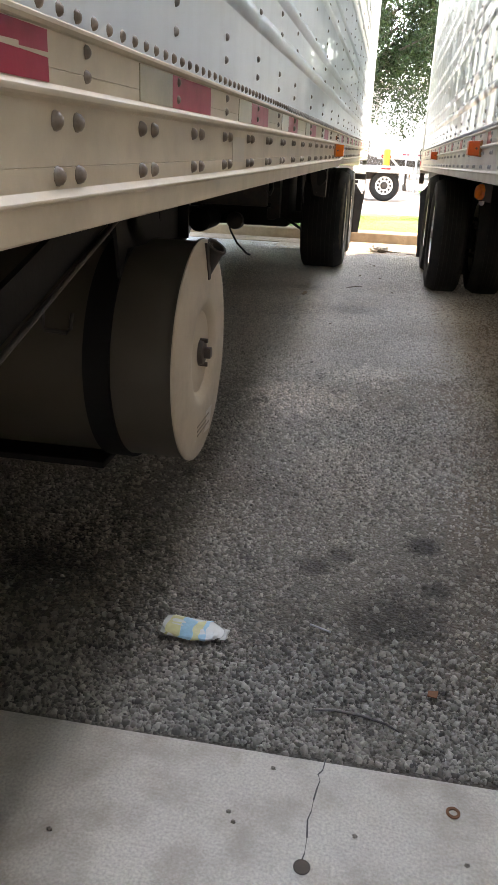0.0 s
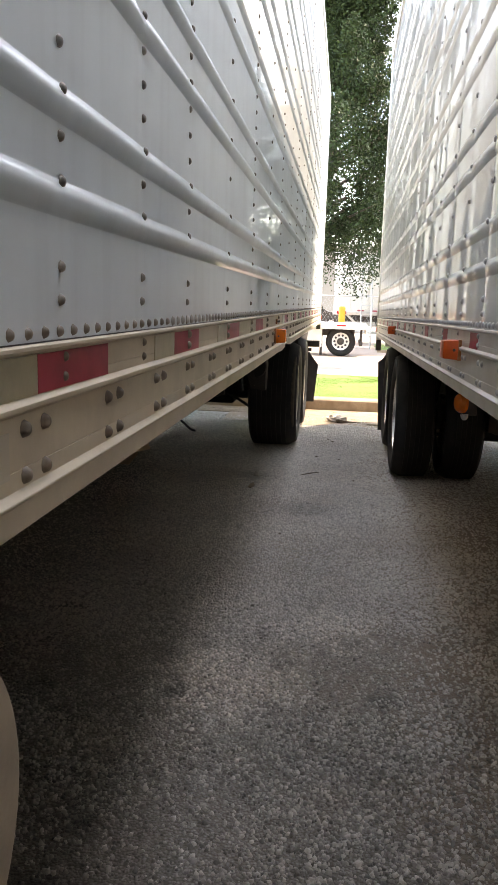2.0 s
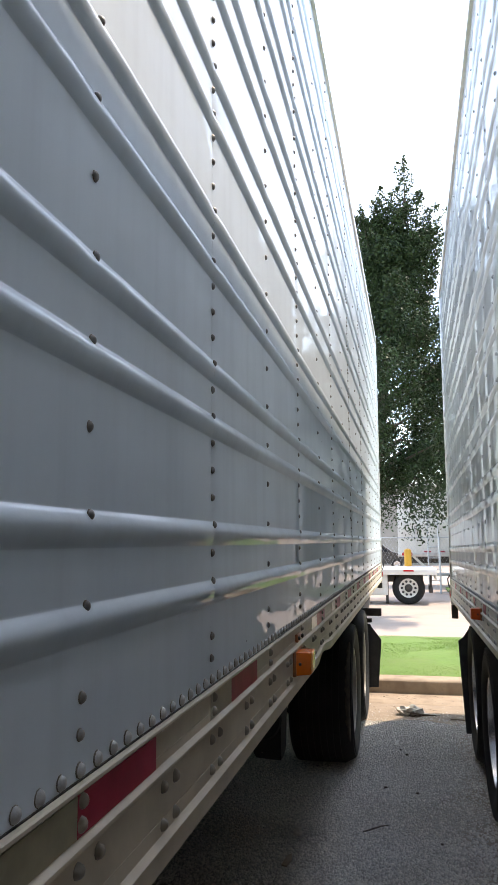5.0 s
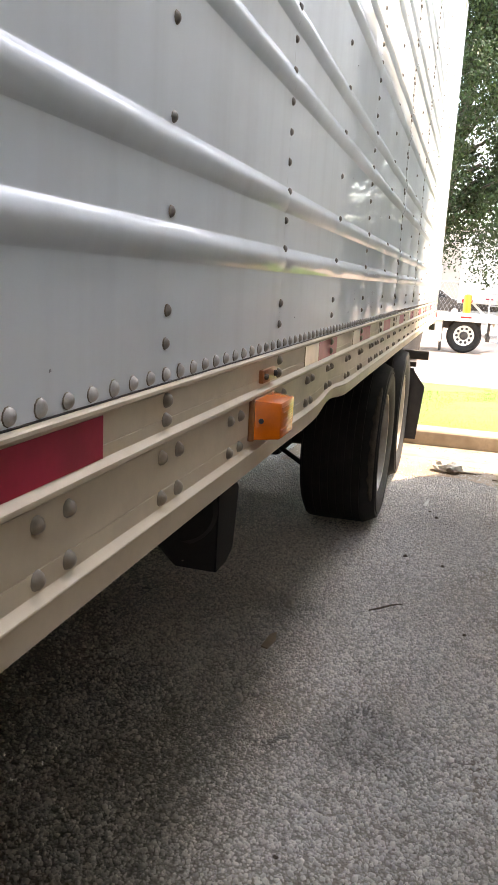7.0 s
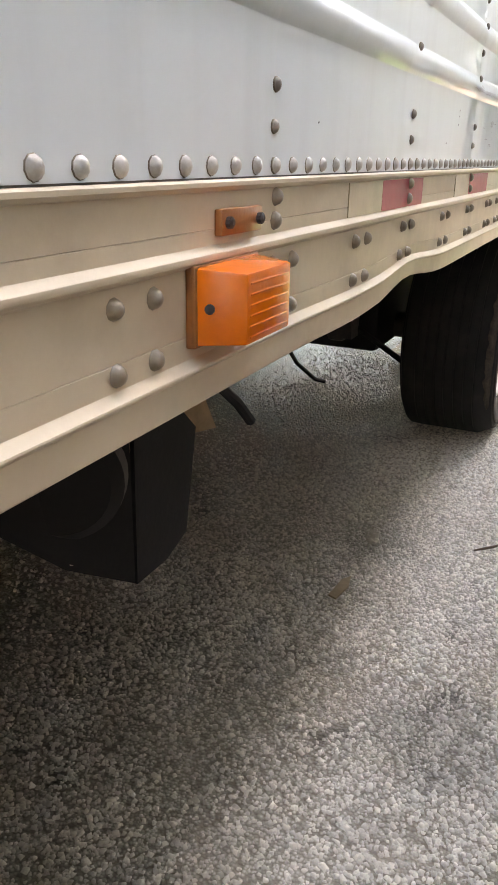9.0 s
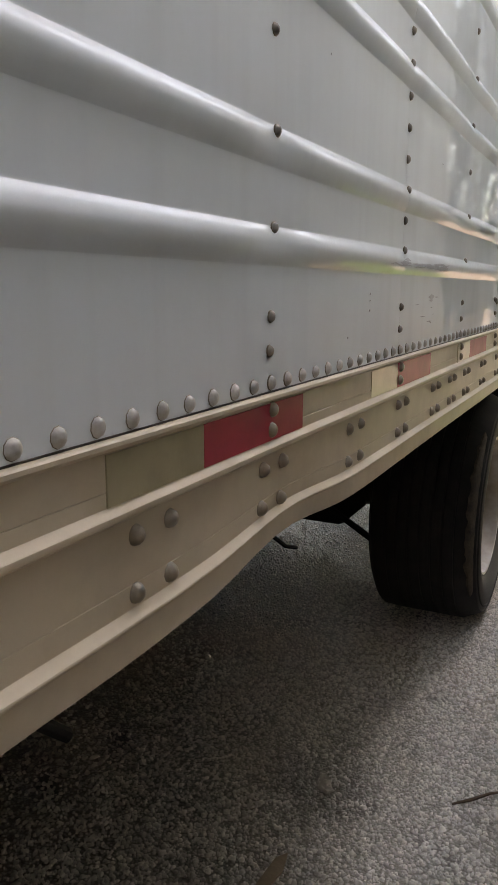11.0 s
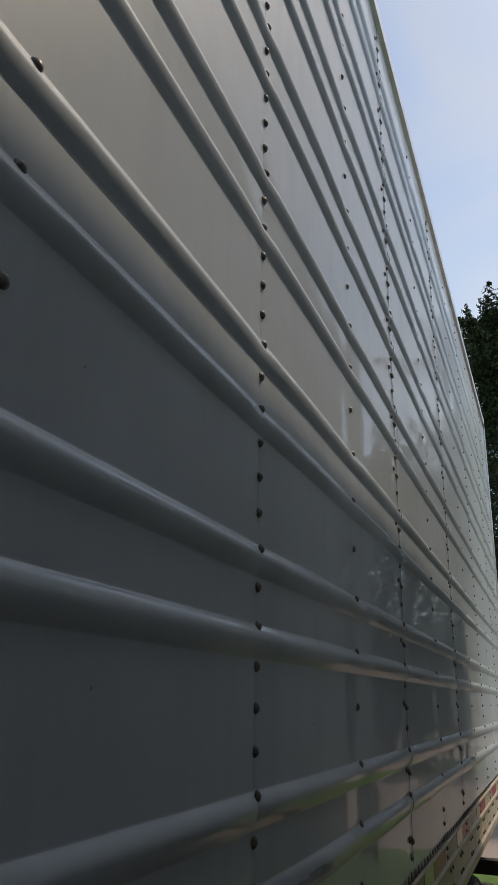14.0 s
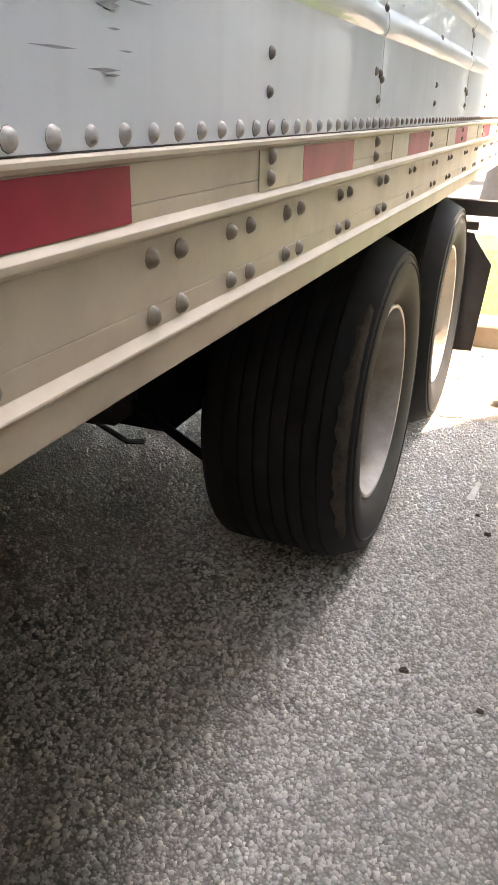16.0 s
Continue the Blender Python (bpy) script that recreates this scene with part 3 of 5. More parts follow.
def stones_at(rng, n, packed=False):
    """Crushed stone, thickest along the lane between the trailers, thinner under them and over dirt."""
    x, y = rng.uniform(-1.6, 1.9, n), rng.uniform(4.655, 13.85, n)
    lane = np.interp(x, [-1.6, -1.0, -0.75, 0.9, 1.2, 1.9], [0.15, 0.5, 1.0, 1.0, 0.55, 0.2])
    bare = 0.5 + 0.5 * np.tanh(2.2 * (wobble(x, y, 5) - 0.75))
    keep = rng.uniform(0, 1, n) < lane * (1 - np.interp(y, [8.0, 9.5], [0.62, 0.45]) * bare)
    keep &= rng.uniform(0, 1, n) < np.interp(y, [12.95, 13.3, 13.55, 13.85], [1.0, 0.55, 0.12, 0.02])
    keep &= rng.uniform(0, 1, n) > (y < 6.4) * np.clip((x + 0.35 * wobble(x * 1.5, y * 1.5, 8) - 0.45) * 1.3, 0, 0.55)
    keep &= (x > -1.0) | (y > 7.6) | (rng.uniform(0, 1, n) < 0.4)
    keep &= (y < 12.2) | (rng.uniform(0, 1, n) < 0.6)
    keep &= (y + 0.5 * wobble(x, y, 12) + rng.normal(0, 0.25, n) > 7.6) == packed
    x, y = x[keep], y[keep]
    return np.stack([x, y, rng.uniform(-0.001, 0.003, len(x))], -1)


def stone_size(rng, n):
    return rng.lognormal(np.log(0.0080), 0.28, n).clip(0.0040, 0.0145)


scatter("gravel", 300000, stones_at, stone_size, STONE, "loose grey crushed stone scattered over the asphalt", "gravel", seed=3, flat=0.8)
scatter("gravel", 300000, lambda rng, n: stones_at(rng, n, True), stone_size, STONE_BED, "packed pale grey crushed stone over the yard", "gravel", seed=3, flat=0.78)


def edge_stones(rng, n):
    x = rng.uniform(-0.9, 1.2, n)
    y = 4.645 + np.abs(rng.normal(0, 0.17, n))
    return np.stack([x, y + 0.02, rng.uniform(0.001, 0.009, n)], -1)


scatter("coarse_gravel", 17000, edge_stones, lambda rng, n: rng.lognormal(np.log(0.0080), 0.32, n).clip(0.004, 0.016), STONE_EDGE,
        "coarser grey crushed stone heaped along the concrete edge", "gravel", seed=4)


def debris_at(rng, n):
    x, y = rng.uniform(-2.2, 1.8, n), 14.30 - 0.9 * rng.uniform(0, 1, n) ** 2.2
    keep = rng.uniform(0, 1, n) < np.clip(0.55 + 0.6 * wobble(x * 2, y * 2, 21), 0.05, 1.0)
    return np.stack([x[keep], y[keep], np.full(keep.sum(), 0.006)], -1)


scatter("gutter_debris", 2200, debris_at, lambda rng, n: rng.lognormal(np.log(0.0062), 0.4, n).clip(0.003, 0.015), DEBRIS,
        "brown crumbs of dirt and bark in the gutter", "debris", seed=6, flat=0.5)


def blades_at(rng, n):
    x, y = rng.uniform(-7, 8, n), rng.uniform(14.70, 18.9, n)
    keep = wobble(x * 0.8, y * 0.8, 9) < 0.75 + rng.normal(0, 0.2, n)
    x, y = x[keep], y[keep]
    return np.stack([x, y, np.interp(y, [14.5, 16.5, 18, 18.95], [0.11, 0.135, 0.11, 0.04])], -1)


scatter("lawn_grass", 150000, blades_at, lambda rng, n: rng.uniform(0.012, 0.030, n), GRASS, "short green grass blades of the lawn verge", "grass", "blade", 6)

dirt = Shape()
pts = [(-1.0 + 0.02 * i, 13.16 + 0.16 * noise.noise((i * 0.05, 0, 0)) + 0.09 * noise.noise((i * 0.21, 4, 0)) + 0.05 * noise.noise((i * 0.9, 8, 0))) for i in range(201)]
dirt.grid([[(x, y, 0.0045) for x, y in pts], [(x, 13.875, 0.0045) for x, _ in pts]])
setting("dirt_strip", dirt, DIRT, "brown dirt washed up against the gutter", "dirt")


# ---- the two semi trailers ----
TOP_Z = 4.28
RIB_Z = [z0 + dz for k in range(9) for z0, dz in ((1.494 + 0.3352 * k, 0.0), (1.494 + 0.3352 * k, 0.116)) if z0 + dz < TOP_Z - 0.13]
SHEET_Z = 1.284
RAIL_DROP = 0.010    # how far lower the rail of the near trailer sits


def rib(z):
    """How far the pressed ribs stand out at a height."""
    out = 0.0
    for zr in RIB_Z:
        t = abs(z - (zr - 0.008)) / (0.020 if z > zr - 0.008 else 0.0275)
        if t < 1:
            out += 0.0100 * (1 - t ** 1.9)
    return out


def sheet_levels():
    zs = {SHEET_Z, 1.34, 1.38, 1.42, TOP_Z - 0.09}
    for zr in RIB_Z:
        for t in (-0.0305, -0.0278, -0.0272, -0.024, -0.020, -0.015, -0.010, -0.005, -0.002, 0.0, 0.002, 0.005, 0.009, 0.013, 0.0165, 0.0196, 0.0204, 0.023):
            zs.add(round(zr - 0.008 + t, 4))
    for a, b in zip(RIB_Z, RIB_Z[1:]):
        if b - a > 0.15:
            zs |= {round(a + (b - a) * t, 4) for t in (0.25, 0.42, 0.58, 0.75)}
        else:
            zs.add(round((a + b) / 2 - 0.008, 4))
    return sorted(z for z in zs if z <= TOP_Z - 0.09)


LEVELS = sheet_levels()
RIB_OUT = [rib(z) for z in LEVELS]
DENTS = [(9.41, 1.487, 0.05, 0.018, 0.006), (9.41, 1.60, 0.05, 0.016, 0.005), (10.08, 1.49, 0.10, 0.012, 0.005), (10.25, 1.485, 0.08, 0.012, 0.004),
         (11.12, 1.60, 0.05, 0.014, 0.006), (11.25, 1.49, 0.06, 0.014, 0.005), (9.28, 1.42, 0.10, 0.05, 0.0025), (6.05, 1.50, 0.06, 0.02, 0.004),
         (5.56, 1.49, 0.05, 0.02, 0.005), (10.3, 1.40, 0.14, 0.03, 0.002)]


def pillow(y, z, near):
    """How far the rear sheets of the near trailer swell between their rivet columns."""
    if y < 9.7 or z < 1.305:
        return 0.0
    rise = math.sin(math.pi / 2 * min(1.0, (z - 1.305) / 0.13)) * math.sin(math.pi / 2 * min(1.0, near / 0.30))
    return 0.0048 * min(1.0, (y - 9.7) / 0.6) * rise * min(1.0, max(0.25, (2.5 - z) / 0.6)) * (0.75 + 0.5 * noise.noise((y * 1.7, z * 3.1, 7.0)))


def sheet(x0, s, y0, y1, columns, quilt, dents):
    """One outer sheet of a trailer's side, with its pressed ribs, drawn in at the rivet columns and slightly wavy between them."""
    step = 0.05 if y1 > 3.0 and y0 < 13.9 else 0.3
    ys = list(np.linspace(y0, y1, max(8, int((y1 - y0) / step))))
    wave = 1.9 if dents else 0.7
    rows = []
    for y in ys:
        near = min(abs(y - c) for c in columns)
        pinch = math.exp(-((near / 0.035) ** 2))
        row = []
        for z, r in zip(LEVELS, RIB_OUT):
            u = r * (1 - quilt * 0.22 * pinch) - 0.0012 * quilt * pinch
            u += 0.0011 * quilt * noise.noise((y * 2.3, z * wave, x0 * 3 + 1)) + 0.0004 * quilt * noise.noise((y * 7, z * 3 * wave, 4.0))
            if dents:
                u += pillow(y, z, near)
            for dy, dz, wy, wz, deep in dents:
                if abs(y - dy) < 2.5 * wy and abs(z - dz) < 2.5 * wz:
                    u -= deep * math.exp(-(((y - dy) / wy) ** 2) - ((z - dz) / wz) ** 2) * (1 + 0.6 * noise.noise((y * 40, z * 40, 0)))
            row.append((x0 + s * u, y, z))
        rows.append(row)
    return Shape().grid(rows)


RAIL_PROFILE = [(-0.002, 1.311), (0.009, 1.311), (0.0115, 1.309), (0.0115, 1.305), (0.008, 1.3015), (0.004, 1.300), (0.004, 1.2655), (0.0030, 1.2648),
                (0.004, 1.264), (0.004, 1.2500), (0.0055, 1.2485), (0.0120, 1.2450), (0.0132, 1.2435), (0.0135, 1.2410), (0.0128, 1.2375), (0.0105, 1.2350), (0.0055, 1.2330),
                (0.004, 1.2315), (0.004, 1.1685), (0.0030, 1.1677), (0.004, 1.1669), (0.004, 1.1445), (0.0052, 1.1432), (0.0125, 1.1380), (0.0138, 1.1368), (0.0142, 1.1350),
                (0.0136, 1.1332), (0.0112, 1.1315), (0.0104, 1.1300), (0.0100, 1.104), (0.0095, 1.0985), (0.0075, 1.0960), (-0.003, 1.0955), (-0.04, 1.0955), (-0.04, 1.104)]


def rail_lift(y):
    """The dent in the lower rail."""
    return 0.018 * math.exp(-(((y - 9.47) / 0.16) ** 2)) - 0.006 * math.exp(-(((y - 9.10) / 0.14) ** 2))


def rail(x0, s, y0, y1, dented, drop):
    ys = list(np.arange(y0, y1, 0.06)) + [y1]
    if not dented:
        ys = [y0, (y0 + y1) / 2, y1]
    rows = []
    for y in ys:
        d = rail_lift(y) if dented else 0.0
        w = 0.0016 * noise.noise((y * 1.5, x0, 0)) if dented else 0.0
        row = []
        for u, z in RAIL_PROFILE:
            k = min(1.0, max(0.0, (1.25 - z) / 0.15))
            row.append((x0 + s * (u + w - 0.9 * abs(d) * k * 0.5), y, z - drop + d * k ** 1.5))
        rows.append(row)
    sh = Shape().grid(rows)
    n = len(RAIL_PROFILE)
    return sh.add(rows[0], [tuple(range(n))]).add(rows[-1], [tuple(range(n))[::-1]])


def dome(r, h, seg=10):
    sh = Shape()
    sh.lathe((0, 0, 0), (1, 0, 0), [(-0.001, r * 1.07), (0.0005, r * 1.07), (0.0011, r), (h * 0.55, r * 0.86), (h * 0.9, r * 0.5), (h, r * 0.12)], seg)
    return sh


def grimy(me):
    """Gives a rivet's foot a dark ring of dirt."""
    me.materials.append(GRIME)
    for p in me.polygons:
        if all(me.vertices[i].co.x < 0.0013 for i in p.vertices):
            p.material_index = 1
    return me


RIVET_MESH = grimy(mesh_of("rivet", dome(0.0074, 0.0056), RIVET, 80))
ROW_RIVET_MESH = grimy(mesh_of("row_rivet", dome(0.0092, 0.0068), RIVET_ROW, 80))
WHITE_RIVET_MESH = mesh_of("white_rivet", dome(0.0088, 0.0062), RIVET_WHITE, 80)
RAIL_RIVET_MESH = mesh_of("rail_rivet", dome(0.0098, 0.0090), RIVET_RAIL, 80)


def rivets(trailer, x0, s, spots, lo, hi):
    """Domed rivets at (y, z, how far out): those on the passed stretch singly, the rest in one mesh."""
    spots = sorted(spots, key=lambda p: (not (lo < p[0] < hi), p[1]))
    base, bold = dome(0.0076, 0.0058, 7), dome(0.0104, 0.0092, 9)
    rest, low = Shape(), Shape()
    for i, (y, z, u) in enumerate(spots):
        if i < 300:
            ob = new("rivet", WHITE_RIVET_MESH if s < 0 else RAIL_RIVET_MESH if z < 1.30 else ROW_RIVET_MESH if z < 1.33 else RIVET_MESH)
            adopt(ob, trailer)
            ob.matrix_basis = Matrix.Translation((x0 + s * u, y, z)) @ Matrix.Diagonal((s, 1, random.uniform(0.95, 1.08), 1))
        else:
            kind = bold if z < 1.24 and y < 7.0 and s > 0 else base
            (low if z < 1.33 else rest).add([(x0 + s * (u + p[0]), y + p[1], z + p[2]) for p in kind.v], kind.f)
    tagged(part("rivets", rest, RIVET_ALL if s > 0 else RIVET_WHITE, trailer, smooth=80), kind="stuff")
    tagged(part("rail_rivets", low, RIVET_DARK if s > 0 else RIVET_WHITE, trailer, smooth=80), kind="stuff")


def tyre_profile(w, r, rim_r, grooves):
    """Half-open section of a tyre: (along the axle, radius)."""
    h = w / 2
    p = [(-h + 0.045, rim_r), (-h + 0.02, rim_r + 0.025), (-h + 0.002, rim_r + 0.075), (-h, rim_r + 0.105), (-h + 0.003, r - 0.072), (-h - 0.001, r - 0.069), (-h + 0.001, r - 0.062), (-h + 0.006, r - 0.060), (-h + 0.008, r - 0.048),
         (-h + 0.004, r - 0.045), (-h + 0.007, r - 0.038), (-h + 0.012, r - 0.036), (-h + 0.016, r - 0.025), (-h + 0.022, r - 0.010), (-h + 0.032, r - 0.003)]
    span = w - 0.084
    for i in range(grooves):
        c = -span / 2 + span * (i + 1) / (grooves + 1)
        g = 0.0032
        p += [(c - g, r), (c - g + 0.001, r - 0.010), (c + g - 0.001, r - 0.010), (c + g, r)]
    return p + [(-a, b) for a, b in p[11::-1]]


def wheel(trailer, x0, s, u, y, width, grooves, rim_mat, dish, lift=0.0, worn=False):
    """Rim with its tyre and hub; u: how far the tyre's middle lies in from the side; dish: depth of the hollow."""
    c = (x0 - s * u, y, 0.498 + lift)
    ax = (s, 0, 0)
    h = width / 2
    rim = Shape().lathe(c, ax, [(h - 0.05, 0.3025), (h - 0.030, 0.306), (h - 0.024, 0.303), (h - 0.026, 0.294), (h - 0.06, 0.284), (h - 0.12, 0.272),
                                (h - dish + 0.02, 0.258), (h - dish, 0.235), (h - dish - 0.006, 0.18), (h - dish + 0.01, 0.15), (h - dish + 0.01, 0.02)], 56, caps=False)
    rim.lathe(c, ax, [(-h + 0.05, 0.30), (h - 0.05, 0.302)], 40, caps=False)
    body = part("wheel", rim, rim_mat, trailer)
    part("tyre", Shape().lathe(c, ax, tyre_profile(width, 0.5, 0.296, grooves), 72, caps=False), TYRE, body, "black worn ribbed tyre")
    if worn:
        # shoulder scrubbed brown along part of its round
        rows = []
        for k in range(49):
            a = radians(130 + 82 * k / 48)
            w = (0.25 + 0.75 * math.sin(math.pi * k / 48) ** 0.5) * (1 + 0.5 * noise.noise((k * 0.33, 2.0, 0)) + 0.35 * noise.noise((k * 1.1, 6.0, 0)))
            row = []
            for f, along, rad in ((0.0, -0.046, 0.5012), (0.3, -0.035, 0.5000), (0.6, -0.026, 0.4955), (0.85, -0.0195, 0.4860), (1.0, -0.0140, 0.4725)):
                along = -0.018 + (along + 0.018) * min(w, 1.15)
                rad += 0.0022 * noise.noise((k * 0.9, f * 5, 3.0)) * (0.3 + f) - 0.0012 * (f in (0.0, 1.0))
                row.append((c[0] + s * (h + along), c[1] + rad * math.cos(a), c[2] + rad * math.sin(a)))
            rows.append(row)
        part("worn_shoulder", Shape().grid(rows), SCRUBBED, body, "brown scrubbed and torn tyre shoulder", flip=True)
    hub = Shape().lathe(c, ax, [(h - dish - 0.02, 0.11), (h - dish + 0.06, 0.105), (h - dish + 0.075, 0.09), (h - dish + 0.08, 0.03)], 28)
    for i in range(10):
        a = 2 * math.pi * i / 10
        q = (c[0] + s * (h - dish + 0.005), c[1] + 0.168 * math.cos(a), c[2] + 0.168 * math.sin(a))
        hub.rod(q, (q[0] + s * 0.035, q[1], q[2]), 0.016, seg=6)
    part("hub", hub, STEEL, body)


def marker_lamp(trailer, x0, s, y, z, label, size=1.0):
    """Wedge-shaped amber side marker on a dark base."""
    k = size
    base = Shape().box(min(x0 + s * 0.004, x0 + s * 0.012), max(x0 + s * 0.004, x0 + s * 0.012), y - 0.066 * k, y + 0.066 * k, z - 0.037 * k, z + 0.037 * k, 0.002)
    lamp = part("marker_lamp", base, AMBER_OLD, trailer, label)
    lens = Shape()
    bm = bmesh.new()
    bmesh.ops.create_cube(bm, size=1.0, matrix=Matrix.LocRotScale((x0 + s * 0.036, y, z), None, (0.052, 0.126 * k, 0.070 * k)))
    for v in bm.verts:
        if (v.co.x - x0) * s > 0.036:
            v.co.y += -0.018 if v.co.y > y else 0.014
            v.co.z += -0.003 if v.co.z > z else 0.004
    bmesh.ops.bevel(bm, geom=bm.edges[:], offset=0.004, segments=2, affect="EDGES", profile=0.6)
    lens.take(bm)
    bm.free()
    part("lens", lens, AMBER if s > 0 else AMBER_RED, lamp, "amber plastic lens")
    for j in range(6):
        rz = z - 0.026 * k + 0.0095 * k * j
        part("lens_rib", Shape().box(min(x0 + s * 0.0612, x0 + s * 0.0624), max(x0 + s * 0.0612, x0 + s * 0.0624), y - 0.044 * k, y + 0.040 * k, rz, rz + 0.0022 * k, 0.0005), AMBER if s > 0 else AMBER_RED, lamp)
    part("lens_rim", Shape().box(min(x0 + s * 0.0105, x0 + s * 0.0150), max(x0 + s * 0.0105, x0 + s * 0.0150), y - 0.0655 * k, y + 0.0655 * k, z - 0.0365 * k, z + 0.0365 * k, 0.0015), AMBER_OLD, lamp, "dull brown rim of the lens")
    screw = Shape().lathe((x0 + s * 0.027, y - 0.0590 * k, z), (s * 0.26, -0.97, 0), [(0, 0.005), (0.003, 0.005), (0.004, 0.003)], 10)
    part("screw", screw, STEEL, lamp)


def semi_trailer(x0, s, y_front, y_rear, columns, joints, tapes, groups, axles, duals, lamps, paint, rail_paint, dents, stretch, label):
    """A reefer trailer. x0: plane of the side that the camera passes; s: which way that side faces; the body lies behind it."""
    tilt = stretch[4]
    drop = RAIL_DROP if s > 0 else 0.0
    T = thing("semi_trailer", (x0 - s * 1.3, 7.0, 0), label, "trailer", "parked semi trailers")

    def X(u):
        return x0 + s * u

    def box(sh, u0, u1, *rest):
        return sh.box(min(X(u0), X(u1)), max(X(u0), X(u1)), *rest)

    # side sheets, laid end to end between the joints
    for a, b in zip(joints, joints[1:]):
        mine = [c for c in columns if a - 0.3 < c < b + 0.3] or [a]
        sh = sheet(x0, s, a + 0.0001, b - 0.0001, mine, 1.0 if s > 0 else 2.5, dents)
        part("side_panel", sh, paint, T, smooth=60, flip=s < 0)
    part("bottom_rail", rail(x0, s, y_front, y_rear - 0.05, bool(dents), drop), rail_paint, T, "scuffed cream-coloured lower rail", smooth=24)
    top = box(Shape(), -0.03, 0.012, y_front, y_rear - 0.05, TOP_Z - 0.095, TOP_Z, 0.008)
    box(top, -0.02, 0.018, y_front, y_rear - 0.05, TOP_Z - 0.10, TOP_Z - 0.085, 0.003)
    part("top_rail", top, ALU, T)
    roof = box(Shape(), -2.57, -0.03, y_front, y_rear - 0.05, TOP_Z - 0.04, TOP_Z - 0.012)
    part("roof", roof, WHITE, T)
    part("far_side", box(Shape(), -2.6, -2.57, y_front, y_rear - 0.05, 1.1, TOP_Z), WHITE, T)
    part("front_wall", box(Shape(), -2.57, -0.01, y_front - 0.06, y_front - 0.002, 1.1, TOP_Z, 0.02), WHITE, T)
    # rear frame
    rear = box(Shape(), -0.10, 0.014, y_rear - 0.05, y_rear, 1.06, TOP_Z + 0.005, 0.006)
    box(rear, -2.6, -2.5, y_rear - 0.05, y_rear, 1.06, TOP_Z + 0.005, 0.006)
    box(rear, -2.5, -0.10, y_rear - 0.05, y_rear, TOP_Z - 0.16, TOP_Z + 0.005, 0.006)
    box(rear, -2.5, -0.10, y_rear - 0.05, y_rear + 0.03, 0.98, 1.22, 0.006)
    part("rear_frame", rear, ALU, T, "bare aluminium rear door frame")
    for i in range(2):
        u0 = -0.115 - 1.195 * i
        part("rear_door", box(Shape(), u0 - 1.18, u0, y_rear - 0.045, y_rear - 0.006, 1.23, TOP_Z - 0.17, 0.008), WHITE, T)
    part("bumper_bracket", box(Shape(), -0.05, 0.012, y_rear - 0.06, y_rear - 0.01, 0.93 if s < 0 else 0.995, 1.06, 0.004), STEEL, T)
    tail = part("tail_lamp", box(Shape(), -0.06, 0.022, y_rear - 0.02, y_rear + 0.035, 1.135, 1.20, 0.008), RED_LENS, T, "small red tail lamp")
    hose = [(X(0.015), y_rear - 0.02, 1.22), (X(0.03), y_rear + 0.0, 1.26), (X(0.036), y_rear - 0.005, 1.31), (X(0.012), y_rear - 0.03, 1.35)]
    part("door_hose", Shape().tube(hose, 0.007), BLACK, T, "bent black door hold-back")
    # floor and frame
    part("floor_pan", box(Shape(), -2.57, -0.035, y_front, y_rear - 0.05, 1.20, 1.26), STEEL, T)
    y = y_front + 0.2
    while y < y_rear - 0.2:
        beam = box(Shape(), -2.56, -0.04, y - 0.03, y + 0.03, 1.186, 1.196)
        box(beam, -2.56, -0.04, y - 0.003, y + 0.003, 1.108, 1.186)
        box(beam, -2.56, -0.04, y - 0.028, y + 0.028, 1.10, 1.108)
        part("cross_member", beam, STEEL, T, smooth=0)
        y += 0.305
    for u in (-0.78, -1.82):
        sl = box(Shape(), u - 0.05, u + 0.05, axles[0] - 1.6, axles[-1] + 0.75, 0.93, 1.098, 0.008)
        part("slider_rail", sl, STEEL, T)
    for yb in (axles[0] - 1.0, axles[0] - 0.45, axles[0] + 0.7, axles[-1] + 0.55):
        part("slider_beam", box(Shape(), -1.85, -0.75, yb - 0.05, yb + 0.05, 0.66, 0.98, 0.01), STEEL, T)
    for ya in axles:
        c = (X(0), ya, 0.498)
        part("axle", Shape().lathe((X(-0.45), ya, 0.498), (-s, 0, 0), [(0, 0.055), (0.1, 0.065), (1.6, 0.065), (1.7, 0.055)], 20), STEEL, T)
        for u in (-0.78, -1.82):
            hang = Shape().plate([(X(u), ya - 0.62, 0.95), (X(u), ya - 0.42, 0.95), (X(u), ya - 0.46, 0.52), (X(u), ya - 0.56, 0.52)], (s, 0, 0), 0.09)
            part("hanger", hang, STEEL, T)
            arm = box(Shape(), u - 0.04, u + 0.05, ya - 0.55, ya + 0.08, 0.50, 0.62, 0.02)
            part("trailing_arm", arm, STEEL, T)
            part("air_spring", Shape().lathe((X(u), ya + 0.22, 0.60), (0, 0, 1), [(0, 0.09), (0.04, 0.125), (0.14, 0.13), (0.2, 0.125), (0.34, 0.11)], 24), BLACK, T)
        part("brake_chamber", Shape().lathe((X(-0.95 if s < 0 else -1.17), ya - 0.30, 0.60 if s < 0 else 0.45), (0, -1, 0.1), [(0, 0.05), (0.02, 0.085), (0.09, 0.09), (0.16, 0.085), (0.18, 0.04)], 22), STEEL, T)
    part("air_tank", Shape().lathe((X(-1.15), axles[0] - 2.2, 0.97), (-s, 0, 0), [(0, 0.04), (0.02, 0.10), (0.06, 0.13), (0.8, 0.13), (0.84, 0.10), (0.86, 0.04)], 28), BLACK, T)
